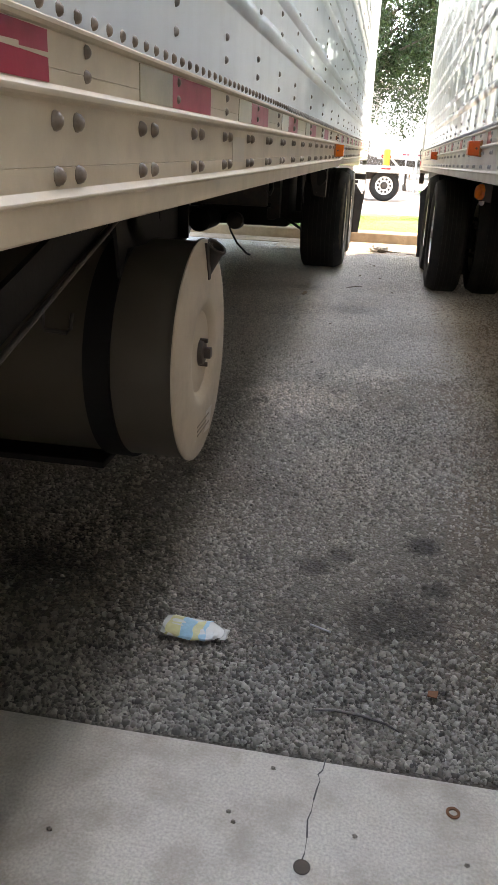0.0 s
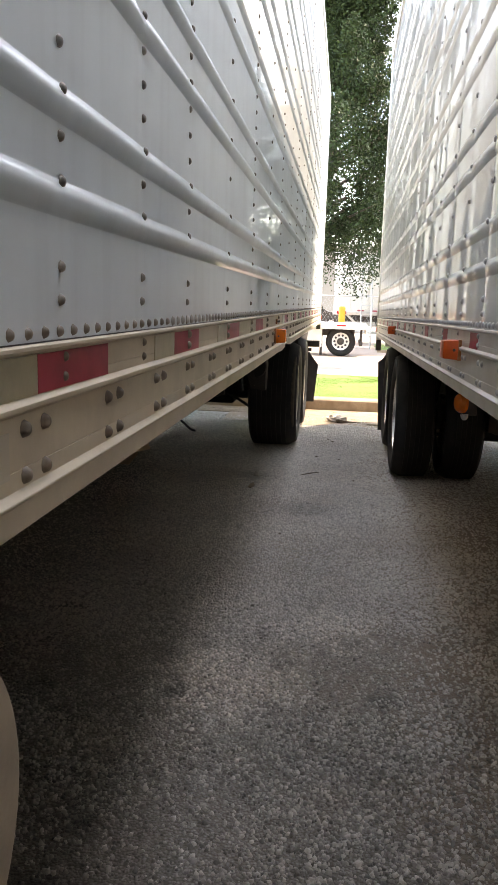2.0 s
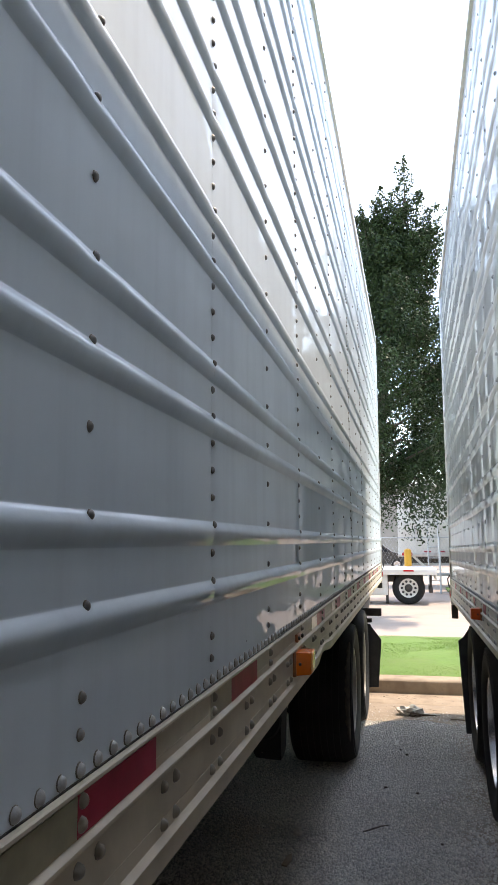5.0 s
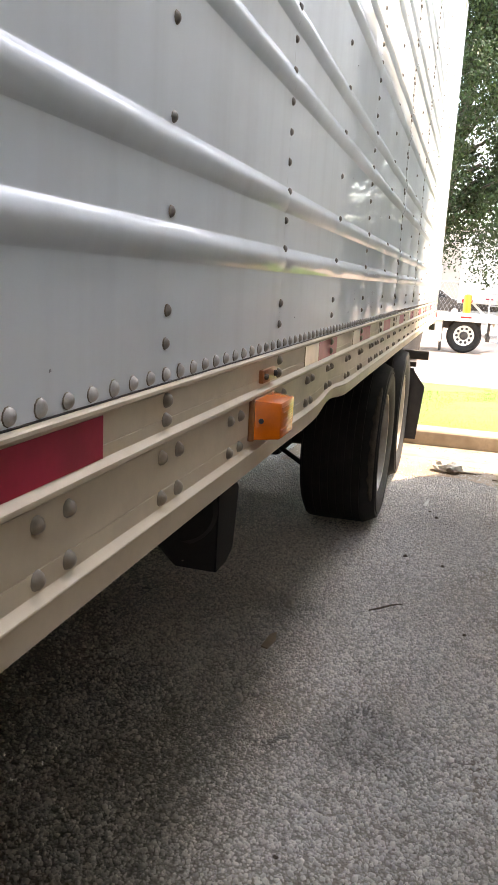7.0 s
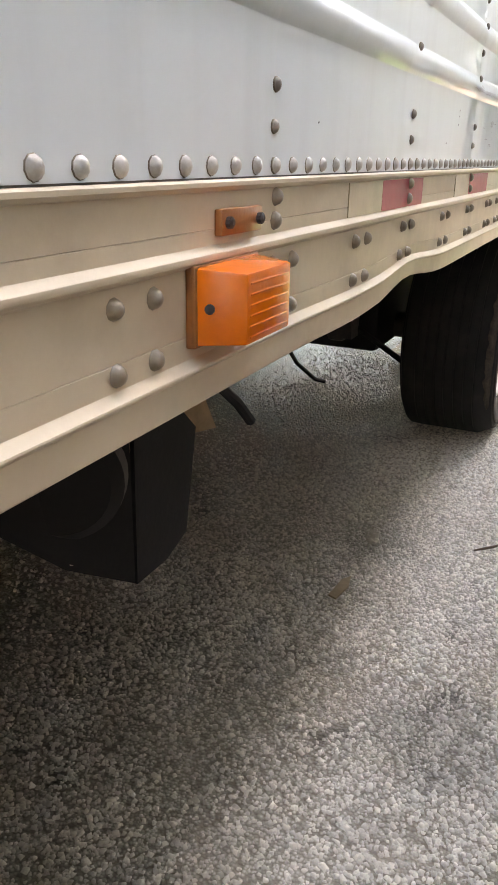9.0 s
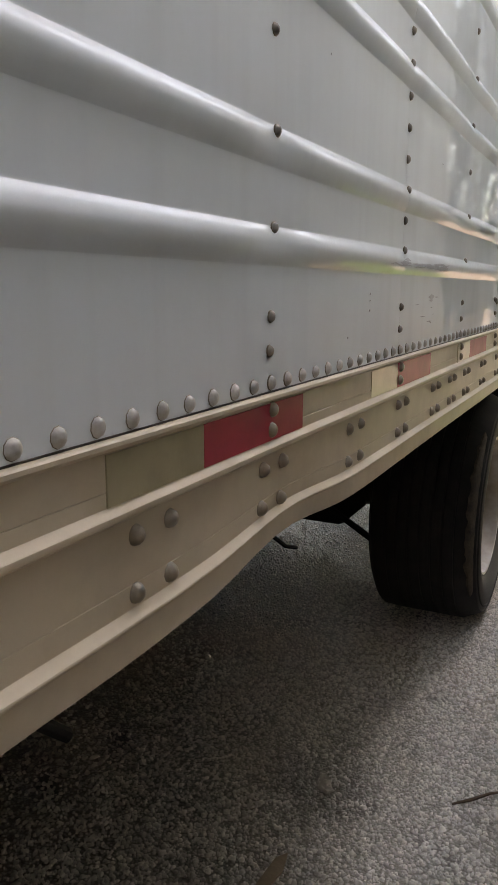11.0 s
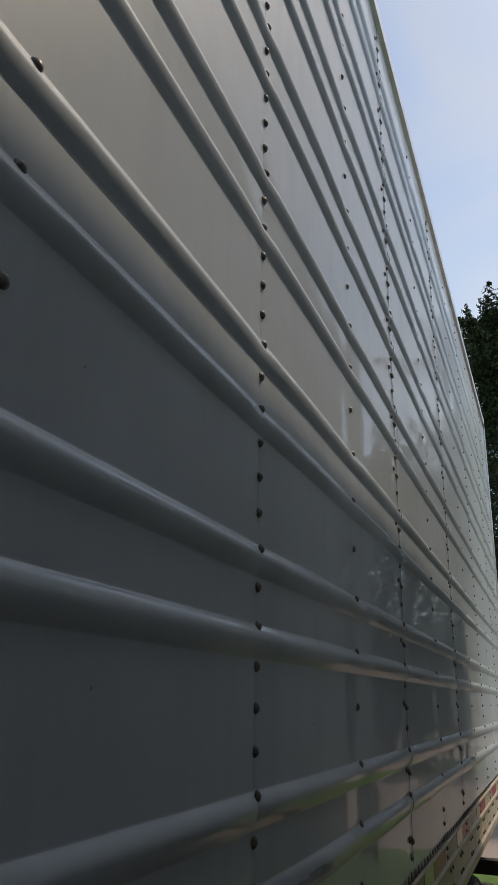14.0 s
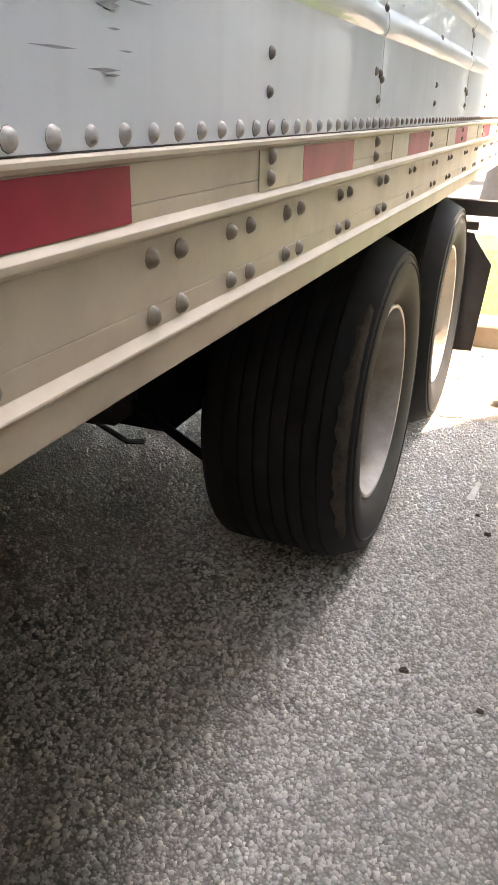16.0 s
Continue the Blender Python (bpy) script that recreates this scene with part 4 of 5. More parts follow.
    line = [(X(-0.6), axles[0] - 1.9, 1.08), (X(-0.62), axles[0] - 1.6, 0.86), (X(-0.7), axles[0] - 1.2, 0.78), (X(-0.85), axles[0] - 0.7, 0.86), (X(-0.95), axles[0] - 0.45, 0.66)]
    part("air_line", Shape().tube(line, 0.012), BLACK, T)
    # dark subframe that carries the axles
    for ya in axles:
        part("axle_hanger", box(Shape(), -1.5, -0.62, ya - 0.36, ya + 0.30, 0.42, 1.02, 0.03), SOOT, T)
    # wheels
    for ya in axles:
        if duals:
            wheel(T, x0, s, 0.172, ya, 0.295, 5, RIM_ALU, 0.13, (ya - 7.0) * tilt + (0.012 if tilt else 0))
            wheel(T, x0, s, 0.545, ya, 0.295, 5, RIM, 0.04, (ya - 7.0) * tilt + (0.012 if tilt else 0))
            wheel(T, x0, s, 2.06, ya, 0.295, 5, RIM, 0.04, (ya - 7.0) * tilt + (0.012 if tilt else 0))
            wheel(T, x0, s, 2.43, ya, 0.295, 5, RIM, 0.04, (ya - 7.0) * tilt + (0.012 if tilt else 0))
        else:
            wheel(T, x0, s, 0.258, ya, 0.445, 7, RIM, 0.30, worn=ya == axles[0])
            wheel(T, x0, s, 2.34, ya, 0.445, 7, STEEL, 0.10)
    # mud flap on its bar
    yf = axles[-1] + 0.50
    bar = part("flap_bar", box(Shape(), -0.95, -0.005 if s > 0 else -0.08, yf - 0.025, yf + 0.025, 0.81, 0.85, 0.004), STEEL, T)
    if s > 0:
        part("slider_bumper", box(Shape(), -2.5, 0.078, 13.81, 13.88, 0.850, 0.925, 0.006), STEEL, T, "square dark steel tube ending past the tyres")
    f = [(-0.50, 0.80), (-0.020, 0.80), (-0.008, 0.772), (0.082, 0.654), (0.046, 0.216), (-0.42, 0.20)]
    if s < 0:
        f = [(-0.50, 0.985), (-0.06, 0.985), (-0.005, 0.905), (0.035, 0.875), (0.02, 0.55), (0.0, 0.17), (-0.45, 0.17)]
    part("mud_flap", Shape().plate([(X(u), yf - 0.040, z) for u, z in f], (0, 1, 0), 0.012), BLACK, bar, "stiff black rubber mud flap")
    # reflective tape on the rail's upper band
    for kind, a, b in tapes:
        t = box(Shape(), 0.0035, 0.0054, a, b, 1.2505 - drop, 1.2985 - drop)
        part("reflective_tape", t, TAPE_RED if kind == "r" else TAPE_WHITE, T, "red reflective tape" if kind == "r" else "yellowed white reflective tape", smooth=0)
    for yl, zl, text, k in lamps:
        marker_lamp(T, x0, s, yl, zl, text, k)
    # rivets
    spots = [(8.1395 + 0.0509 * k, 1.3235 - drop, 0.0) for k in range(-102, 152) if 8.1395 + 0.0509 * k < y_rear - 0.1]
    for n, c in enumerate(columns):
        dense = c not in stretch[2]
        step = 0.05587 if dense else 0.11173
        spots += [(c - 0.003, 1.3540, 0.0), (c + 0.000, 1.3966, 0.0)]
        z = 1.520 if c == 8.19 else 1.504
        while z < TOP_Z - 0.12:
            spots.append((c + 0.005, z, rib(z) * 0.8 - 0.0008))
            z += step
        spots += [(c - 0.003, 1.2900 - drop, 0.004), (c - 0.005, 1.2640 - drop, 0.004)]
    for c in stretch[3]:
        z = 1.40
        while z < TOP_Z - 0.12:
            spots += [(c - 0.034, z, rib(z) * 0.8), (c + 0.016, z - 0.012, rib(z - 0.012) * 0.8)]
            z += 0.168
    for g in groups:
        d = rail_lift(g) if dents else 0.0
        for dy in (0.0, 0.060):
            spots += [(g + dy, 1.2143 - drop + d * 0.15, 0.004), (g + dy, 1.1584 - drop + d * 0.5, 0.004 - abs(d) * 0.2)]
    rivets(T, x0, s, spots, stretch[0], stretch[1])
    if tilt:
        T.rotation_euler.x = -tilt
        T.location.z = -0.012
    return T, X, box


L_COLS = [3.53, 3.935, 4.34, 4.745, 5.148, 5.553, 5.956, 6.36, 6.97, 7.58, 8.19, 8.80, 9.41, 10.02, 10.63, 11.21, 11.85, 12.45, 13.06, 13.68, 14.29, 14.9, 15.5]
L_SPARSE = {6.97, 8.19, 9.41, 10.63, 11.85, 13.06, 14.29}
L_JOINTS = [-0.35, 1.2, 2.4, 3.53, 4.745, 5.956, 7.58, 8.80, 10.02, 11.21, 12.45, 13.68, 14.9, 15.95]
L_TAPES = []
for a in (3.95, 4.708, 5.457, 6.206, 6.955, 7.727, 9.232, 10.0, 10.760, 11.53, 12.30, 13.07, 13.84, 14.61):
    L_TAPES += [("w", a - 0.172, a - 0.001), ("r", a, a + 0.277)]
L_GROUPS = [3.93, 4.24, 4.54, 4.848, 5.124, 5.415, 5.731, 6.043, 6.342, 6.65, 6.96, 7.27, 7.56, 7.87, 8.175, 8.473, 8.792, 9.103, 9.383, 9.713, 10.012, 10.312, 10.501, 10.695, 10.965, 11.26, 11.58, 11.91, 12.20, 12.58, 12.88, 13.17, 13.48, 13.79, 14.1, 14.4, 14.7, 15.0, 15.3, 15.6]
LEFT, LX, lbox = semi_trailer(0.0, 1, -0.35, 16.0, L_COLS, L_JOINTS, L_TAPES, L_GROUPS, (11.89, 13.10), False,
                              [(8.66, 1.1865, "cracked amber side marker lamp", 1.08)], PANEL, RAIL, DENTS, (6.2, 11.4, L_SPARSE, (11.21, 12.45), 0.0),
                              "white ribbed refrigerated semi trailer with cream lower rail")
R_COLS = [3.2 + 0.406 * i for i in range(26)]
R_JOINTS = [-2.2, 0.0, 1.6] + [2.794 + 0.812 * i for i in range(13)] + [13.85]
R_TAPES = [("r", 3.46 + 0.68 * i, 3.60 + 0.68 * i) for i in range(15)]
R_GROUPS = [3.1 + 0.305 * i for i in range(34)]
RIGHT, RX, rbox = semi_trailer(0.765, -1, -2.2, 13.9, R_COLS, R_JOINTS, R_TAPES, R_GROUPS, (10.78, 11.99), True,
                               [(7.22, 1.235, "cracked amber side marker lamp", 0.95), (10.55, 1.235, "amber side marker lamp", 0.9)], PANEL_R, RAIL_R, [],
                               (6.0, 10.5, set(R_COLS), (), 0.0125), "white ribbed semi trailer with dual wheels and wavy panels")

part("seam_line", Shape().box(-0.001, 0.0024, 3.0, 13.8, 1.3012, 1.3028), STEEL, LEFT, "dark dirt line along the top of the rail")
# fittings of the near trailer: old clearance lamp base, bracket under the rail, fuel tank
old = part("clearance_lamp", lbox(Shape(), 0.0035, 0.013, 8.648, 8.742, 1.248, 1.274, 0.002), AMBER_OLD, LEFT, "faded amber lamp base without its cover")
for dy in (8.66, 8.732):
    part("screw", Shape().lathe((0.012, dy, 1.261), (1, 0, 0), [(0, 0.006), (0.006, 0.006), (0.008, 0.003)], 10), STEEL, old)
br = Shape().plate([(-0.03, 8.545, 1.10), (-0.03, 8.60, 1.10), (-0.03, 8.668, 1.036), (-0.03, 8.644, 0.915), (-0.03, 8.60, 0.90), (-0.03, 8.541, 0.90)], (-1, 0, 0), 0.005)
br.plate([(-0.033, 8.541, 1.10), (-0.033, 8.541, 0.90), (-0.10, 8.512, 0.913), (-0.118, 8.40, 1.02), (-0.118, 8.38, 1.10)], (-0.75, 0.6, 0), 0.005)
guard = part("light_guard", br, SOOT, LEFT, "bent black plate guard under the rail")
part("canister", Shape().lathe((-0.085, 8.50, 1.03), (0.5, -0.85, 0), [(-0.03, 0.062), (0.0, 0.064), (0.02, 0.062), (0.032, 0.05), (0.036, 0.02)], 32), SOOT, guard)
part("scratch", Shape().plate([(-0.0815, 8.497, 0.932), (-0.0505, 8.530, 0.922), (-0.0505, 8.530, 0.925), (-0.0815, 8.497, 0.936)], (0.6, -0.8, 0), 0.001), PAPER, guard)
part("drip_tube", Shape().tube([(-0.25, 9.107, 1.10), (-0.25, 9.137, 0.934), (-0.25, 9.221, 0.875), (-0.25, 9.285, 0.817)], 0.011), SOOT, LEFT)

part("slack_hose", Shape().tube([(-1.45, 12.0, 1.0), (-1.40, 12.0, 0.60), (-1.36, 12.0, 0.449), (-1.32, 12.02, 0.30), (-1.25, 12.07, 0.16), (-1.16, 12.16, 0.05), (-1.13, 12.24, 0.022)], 0.012), SOOT, LEFT, "black air hose hanging to the ground")
part("brace_strut", Shape().rod((-0.95, 11.42, 0.71), (-0.44, 11.45, 0.40), 0.014), SOOT, LEFT)
part("air_reservoir", Shape().lathe((-1.445, 10.95, 0.490), (0, 1, 0), [(0, 0.03), (0.02, 0.085), (0.05, 0.113), (0.10, 0.116), (0.62, 0.116), (0.67, 0.09), (0.68, 0.03)], 28), SOOT, LEFT)
for y in (11.06, 11.50):
    part("reservoir_strap", Shape().box(-1.46, -1.43, y - 0.015, y + 0.015, 0.60, 1.10, 0.003), STEEL, LEFT)

tank_c = (-0.072, 5.25, 0.694)
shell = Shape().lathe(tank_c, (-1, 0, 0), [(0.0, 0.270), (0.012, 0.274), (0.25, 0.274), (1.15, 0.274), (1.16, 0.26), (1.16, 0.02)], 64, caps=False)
tank = part("fuel_tank", shell, TANK_SHADED, LEFT, "dusty brown cylindrical fuel tank with beige end, shell darkened as in shade")
cap = [(0.0, 0.279), (0.004, 0.2795), (0.007, 0.276), (0.0085, 0.268), (0.0095, 0.255), (0.012, 0.22), (0.014, 0.175), (0.0145, 0.140), (0.0125, 0.126), (0.006, 0.112),
       (-0.005, 0.098), (-0.017, 0.082), (-0.024, 0.062), (-0.027, 0.04), (-0.0275, 0.01)]
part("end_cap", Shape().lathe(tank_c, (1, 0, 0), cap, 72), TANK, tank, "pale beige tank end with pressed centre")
part("seam", Shape().lathe(tank_c, (1, 0, 0), [(-0.004, 0.2745), (-0.004, 0.2805), (0.001, 0.2805), (0.001, 0.2745)], 64, True), TANK_SHADED, tank)
plug = Shape().lathe((-0.089, 5.262, 0.690), (1, 0, 0), [(-0.012, 0.046), (0.010, 0.046), (0.013, 0.040), (0.018, 0.034), (0.028, 0.031), (0.030, 0.024)], 24)
plug.box(-0.073, -0.042, 5.249, 5.275, 0.677, 0.703, 0.003)
for dz in (-0.031, 0.031):
    plug.rod((-0.075, 5.262, 0.690 + dz), (-0.052, 5.262, 0.690 + dz), 0.006)
part("gauge_sender", plug, STEEL, tank, "dark bolted fuel gauge fitting")
neck_a, neck_b = Vector((-0.089, 5.322, 0.888)), Vector((-0.045, 5.31, 0.953))
part("filler_neck", Shape().lathe(neck_a, neck_b - neck_a, [(-0.03, 0.031), (0.066, 0.025), (0.077, 0.029), (0.081, 0.027), (0.079, 0.0215), (0.04, 0.021), (0.04, 0.003)], 28), STEEL, tank,
     "open dark filler neck")
part("filler_pad", Shape().plate([(-0.0645, 5.255, 0.965), (-0.0645, 5.335, 0.955), (-0.062, 5.300, 0.872), (-0.062, 5.280, 0.872)], (1, 0, 0), 0.006), STEEL, tank)
part("sticker", Shape().plate([(-0.0605, 5.173, 0.525), (-0.0595, 5.353, 0.520), (-0.0625, 5.339, 0.457), (-0.0625, 5.171, 0.475)], (1, 0, 0), 0.0018), RAIL_R, tank,
     "worn pale label with an unreadable text")
for i in range(3):
    bar_z = 0.484 + 0.012 * i
    part("print_bar", Shape().plate([(-0.0590, 5.190, bar_z), (-0.0584, 5.318 - 0.03 * (i % 2), bar_z - 0.002), (-0.0582, 5.318 - 0.03 * (i % 2), bar_z + 0.002), (-0.0588, 5.190, bar_z + 0.004)],
                                     (1, 0, 0), 0.0012), RIVET_RAIL, tank)
for x_strap in (-0.243, -0.99):
    part("tank_strap", Shape().lathe((x_strap, 5.25, 0.694), (-1, 0, 0), [(-0.031, 0.275), (-0.031, 0.283), (0.031, 0.283), (0.031, 0.275)], 64, True), SOOT, tank)
part("drip_tray", Shape().box(-0.95, -0.28, 5.10, 5.42, 0.406, 0.425, 0.004), SOOT, tank)
ring = [(5.079 + 0.036 * math.cos(a), 1.031 + 0.036 * math.sin(a)) for a in (math.pi / 2 - 2 * math.pi * k / 20 for k in range(21))]
outline = [(4.959, 1.10), (5.079, 1.10)] + ring + [(5.0791, 1.10), (5.48, 1.10), (5.48, 0.948), (5.05, 0.968), (5.0, 0.91)]
plate2 = Shape().plate([(-0.19, y, z) for y, z in outline], (-1, 0, 0), 0.008)
plate2.box(-0.198, -0.16, 5.475, 5.485, 0.948, 1.10, 0.002)
hang = part("hanger_plate", plate2, SOOT, tank)
for y, z, r in ((5.315, 1.020, 0.016),):
    part("hole", Shape().lathe((-0.1905, y, z), (1, 0, 0), [(0, r), (0.0012, r), (0.0014, r * 0.5)], 24), SOOT, hang)
part("brace", Shape().plate([(-0.11, y, z) for y, z in ((4.727, 1.058), (4.66, 1.098), (4.627, 1.098), (4.309, 1.005), (4.0, 0.93), (4.0, 0.85))], (-1, 0, 0), 0.01), SOOT, LEFT,
     "flat dark steel brace beside the tank")
part("handle_hook", Shape().tube([(-0.372, 5.000, 0.845), (-0.372, 4.988, 0.80), (-0.366, 4.985, 0.785), (-0.314, 4.985, 0.783), (-0.306, 4.988, 0.792), (-0.305, 5.000, 0.825)], 0.005), STEEL, tank)
box2 = Shape().box(-1.5, -0.62, 4.2, 4.84, 0.42, 1.0, 0.03)
part("rail_patch", Shape().plate([(0.004, 5.223, 1.153), (0.004, 5.372, 1.152), (0.004, 5.372, 1.206), (0.004, 5.223, 1.207)], (1, 0, 0), 0.0012), RAIL_PALE, LEFT, "pale rectangle left by an old sticker")
part("brace_cable", Shape().rod((-0.10, 4.75, 1.065), (-0.10, 4.10, 0.872), 0.005), STEEL, LEFT)
part("battery_box", box2, TANK_SHADED, LEFT, "dusty beige steel box under the floor, darkened as in shade")

for y0, y1, z0, h in ((3.95, 4.08, 1.268, 0.003), (4.07, 4.16, 1.2665, 0.0045), (4.15, 4.227, 1.265, 0.003)):
    part("tape_tear", Shape().plate([(0.0054, y0, z0), (0.0054, y1, z0 - 0.002), (0.0054, y1, z0 + h), (0.0054, y0, z0 + h * 0.6)], (1, 0, 0), 0.0006), RAIL, LEFT, "torn strip across the red tape")


def skin(y, z):
    """How far the near trailer's sheet stands out, its swelling and dents included."""
    near = min(abs(y - c) for c in L_COLS)
    u = rib(z) + pillow(y, z, near) + 0.0011 * noise.noise((y * 2.3, z * 1.9, 1.0)) + 0.0004 * noise.noise((y * 7, z * 5.7, 4.0))
    for dy, dz, wy, wz, deep in DENTS:
        u -= deep * math.exp(-(((y - dy) / wy) ** 2) - ((z - dz) / wz) ** 2)
    return u


# scuffs on the near trailer's panel
for y0, z0, dy, dz in ((10.222, 1.361, 0.050, 0.0014), (10.248, 1.3575, 0.022, 0.0012), (10.150, 1.373, 0.062, 0.0010), (10.118, 1.399, 0.036, 0.0008), (10.255, 1.391, 0.020, 0.0008),
                       (10.228, 1.414, 0.060, 0.0055), (10.240, 1.4065, 0.035, 0.0030), (10.285, 1.4135, 0.045, 0.0010), (10.27, 1.376, 0.024, 0.0007)):
    sc = Shape().plate([(skin(y0 + dy / 2, z0) + 0.0012, y, z) for y, z in ((y0, z0), (y0 + dy * 0.5, z0 + dz * 1.2), (y0 + dy, z0 + dz * 0.4), (y0 + dy * 0.6, z0 - dz))], (1, 0, 0), 0.0006)
    part("scuff", sc, SCRAPE if dz > 0.002 else SCUFF, LEFT, "dark scuff mark on the white panel")

# crest of the lowest rib scraped by something that rubbed along it
for y0, y1, z0, w, k in ((9.905, 10.050, 1.4760, 0.0012, 0), (9.965, 10.050, 1.4810, 0.0030, 3), (10.000, 10.052, 1.4860, 0.0022, 5), (10.062, 10.230, 1.4800, 0.0024, 8), (10.070, 10.160, 1.4745, 0.0010, 11),
                         (10.170, 10.372, 1.4775, 0.0040, 14), (10.240, 10.378, 1.4840, 0.0022, 17), (10.300, 10.385, 1.4735, 0.0016, 19)):
    lo, hi = [], []
    for i in range(13):
        y = y0 + (y1 - y0) * i / 12
        zc = z0 + 0.0035 * noise.noise((y * 22, k, 0))
        ww = w * (0.25 + math.sin(math.pi * (i + 0.3) / 12.6)) * (1 + 0.8 * noise.noise((y * 60, k, 4)))
        lo.append((skin(y, zc - ww) + 0.0013, y, zc - ww))
        hi.append((skin(y, zc + ww) + 0.0013, y, zc + ww))
    part("scrape", Shape().grid([lo, hi]), SCRAPE, LEFT, "grey scrape along the rib", flip=True)
# open sheet edges with dirt in them
for c in (11.221, 12.462):
    edge = Shape().grid([[(skin(c, z) + out, c + d, z) for z in LEVELS if z > 1.315] for d, out in ((-0.0011, 0.0002), (-0.0010, 0.0012), (0.0010, 0.0012), (0.0011, 0.0002))])
    part("sheet_edge", edge, SCRAPE, LEFT, "dirty edge where two sheets overlap", flip=True)

# small specks on the same panel
for y0, z0, dy, dz in ((10.29, 1.700, 0.018, 0.0015), (9.539, 2.037, 0.002, 0.0035), (9.596, 1.745, 0.002, 0.0035), (9.811, 1.421, 0.006, 0.004), (9.811, 1.410, 0.005, 0.003), (9.81, 1.392, 0.006, 0.005),
                       (10.02, 1.395, 0.004, 0.003), (9.70, 1.352, 0.005, 0.004), (8.93, 1.362, 0.004, 0.003), (7.9, 1.345, 0.004, 0.004), (11.35, 1.52, 0.005, 0.004)):
    sp = Shape().plate([(skin(y0 + dy / 2, z0) + 0.0009, y, z) for y, z in ((y0, z0), (y0 + dy, z0 + dz * 0.3), (y0 + dy * 0.8, z0 + dz), (y0 + dy * 0.2, z0 + dz * 0.8))], (1, 0, 0), 0.0006)
    part("scuff", sp, SCUFF, LEFT, "small dark speck on the white panel")

# fittings of the other trailer: round amber lamp and hoses under the rail
amb = part("round_marker_lamp", Shape().lathe((0.80, 7.28, 1.035), (-0.93, -0.36, 0), [(0, 0.036), (0.012, 0.036), (0.022, 0.029), (0.028, 0.012)], 28), AMBER, RIGHT,
           "round amber lamp hanging under the rail")
part("bulb_socket", Shape().lathe((0.805, 7.275, 0.995), (0.1, -0.1, -1), [(0, 0.014), (0.012, 0.012), (0.02, 0.006)], 12), GALV, amb)
part("lamp_bracket", Shape().box(0.80, 0.85, 7.29, 7.31, 0.99, 1.098, 0.003), STEEL, amb)
part("plate_lamp", Shape().box(0.95, 0.965, 7.24, 7.34, 0.99, 1.08, 0.004), GALV, RIGHT)
for i in range(5):
    xh = 1.12 + 0.05 * i
    hz = [(xh, 7.6, 1.09), (xh + 0.01, 7.62, 0.9), (xh + 0.02 * (i % 2), 7.65, 0.66 - 0.04 * i), (xh + 0.05, 7.7, 0.60), (xh + 0.07, 7.72, 0.70)]
    part("air_hose", Shape().tube(hz, 0.009), BLACK, RIGHT)


# ---- litter on the yard ----
b0 = Vector((-0.02, 5.015, 0.012))
bottle = thing("plastic_bottle", b0, "flattened clear plastic bottle with yellow and blue label", "bottle")
sq = Matrix.Translation(b0) @ Matrix.Rotation(radians(-4), 4, "Z") @ Matrix.Diagonal((0.92, 1.3, 0.36, 1))


def squashed(shape, wrinkle=0.0085):
    shape.v = [tuple(sq @ (Vector(p) + wrinkle * Vector((noise.noise((p[0] * 60, p[1] * 60, p[2] * 60)), noise.noise((p[0] * 50, 9, p[2] * 60)),
                                                          noise.noise((p[0] * 55, p[1] * 70, 3)))))) for p in shape.v]
    return shape


part("bottle_body", squashed(Shape().lathe((0, 0, 0.03), (1, 0, 0), [(-0.088, 0.012), (-0.084, 0.024), (-0.07, 0.030), (-0.055, 0.031), (0.05, 0.031), (0.066, 0.026), (0.076, 0.014), (0.088, 0.011)], 28)), PET, bottle)
for xa, xb, m in ((-0.068, -0.030, LABEL_Y), (-0.029, 0.006, LABEL_B), (0.007, 0.030, LABEL_Y), (0.031, 0.046, LABEL_B)):
    part("label_band", squashed(Shape().lathe((0, 0, 0.03), (1, 0, 0), [(xa, 0.0305), (xa, 0.0325), (xb, 0.0325), (xb, 0.0305)], 28, True)), m, bottle)
part("cap", squashed(Shape().lathe((0, 0, 0.03), (1, 0, 0), [(0.086, 0.014), (0.088, 0.0155), (0.099, 0.0155), (0.101, 0.013)], 20)), PET, bottle)


def crumple(cx, cy, r, seed, flat=0.35):
    bm = bmesh.new()
    bmesh.ops.create_icosphere(bm, subdivisions=3, radius=1.0)
    for v in bm.verts:
        k = 1 + 0.55 * noise.noise((v.co.x * 2.1 + seed, v.co.y * 2.1, v.co.z * 2.1)) + 0.2 * noise.noise((v.co.x * 6 + seed, v.co.y * 6, v.co.z * 6))
        v.co = Vector((cx + v.co.x * r * k, cy + v.co.y * r * 0.6 * k, 0.004 + max(0.0, (v.co.z * 0.8 + 0.5)) * r * flat * k))
    sh = Shape().take(bm)
    bm.free()
    return sh


single("crumpled_rag", crumple(0.335, 13.43, 0.115, 1.0, 0.5), PAPER, "crumpled dirty white rag lying on the dirt", "rag", smooth=60)
single("crumpled_rag", crumple(0.375, 13.352, 0.05, 5.0, 0.5), TWIG, "dark brown scrap of bark beside a rag", "litter", smooth=60)
single("stick", Shape().tube([(0.33, 13.36, 0.022), (0.45, 13.37, 0.02), (0.56, 13.40, 0.014)], [0.012, 0.009, 0.004]), TWIG, "broken brown stick lying on the dirt", "stick")
single("stick", Shape().tube([(0.42, 13.43, 0.018), (0.50, 13.41, 0.016), (0.60, 13.42, 0.012)], [0.009, 0.007, 0.004]), PAPER, "pale broken stick lying on the dirt", "stick")
single("flat_scrap", Shape().box(0.68, 0.98, 13.28, 13.34, 0.004, 0.014, 0.003), DIRT, "flat dirty scrap of board by the tyre", "scrap")
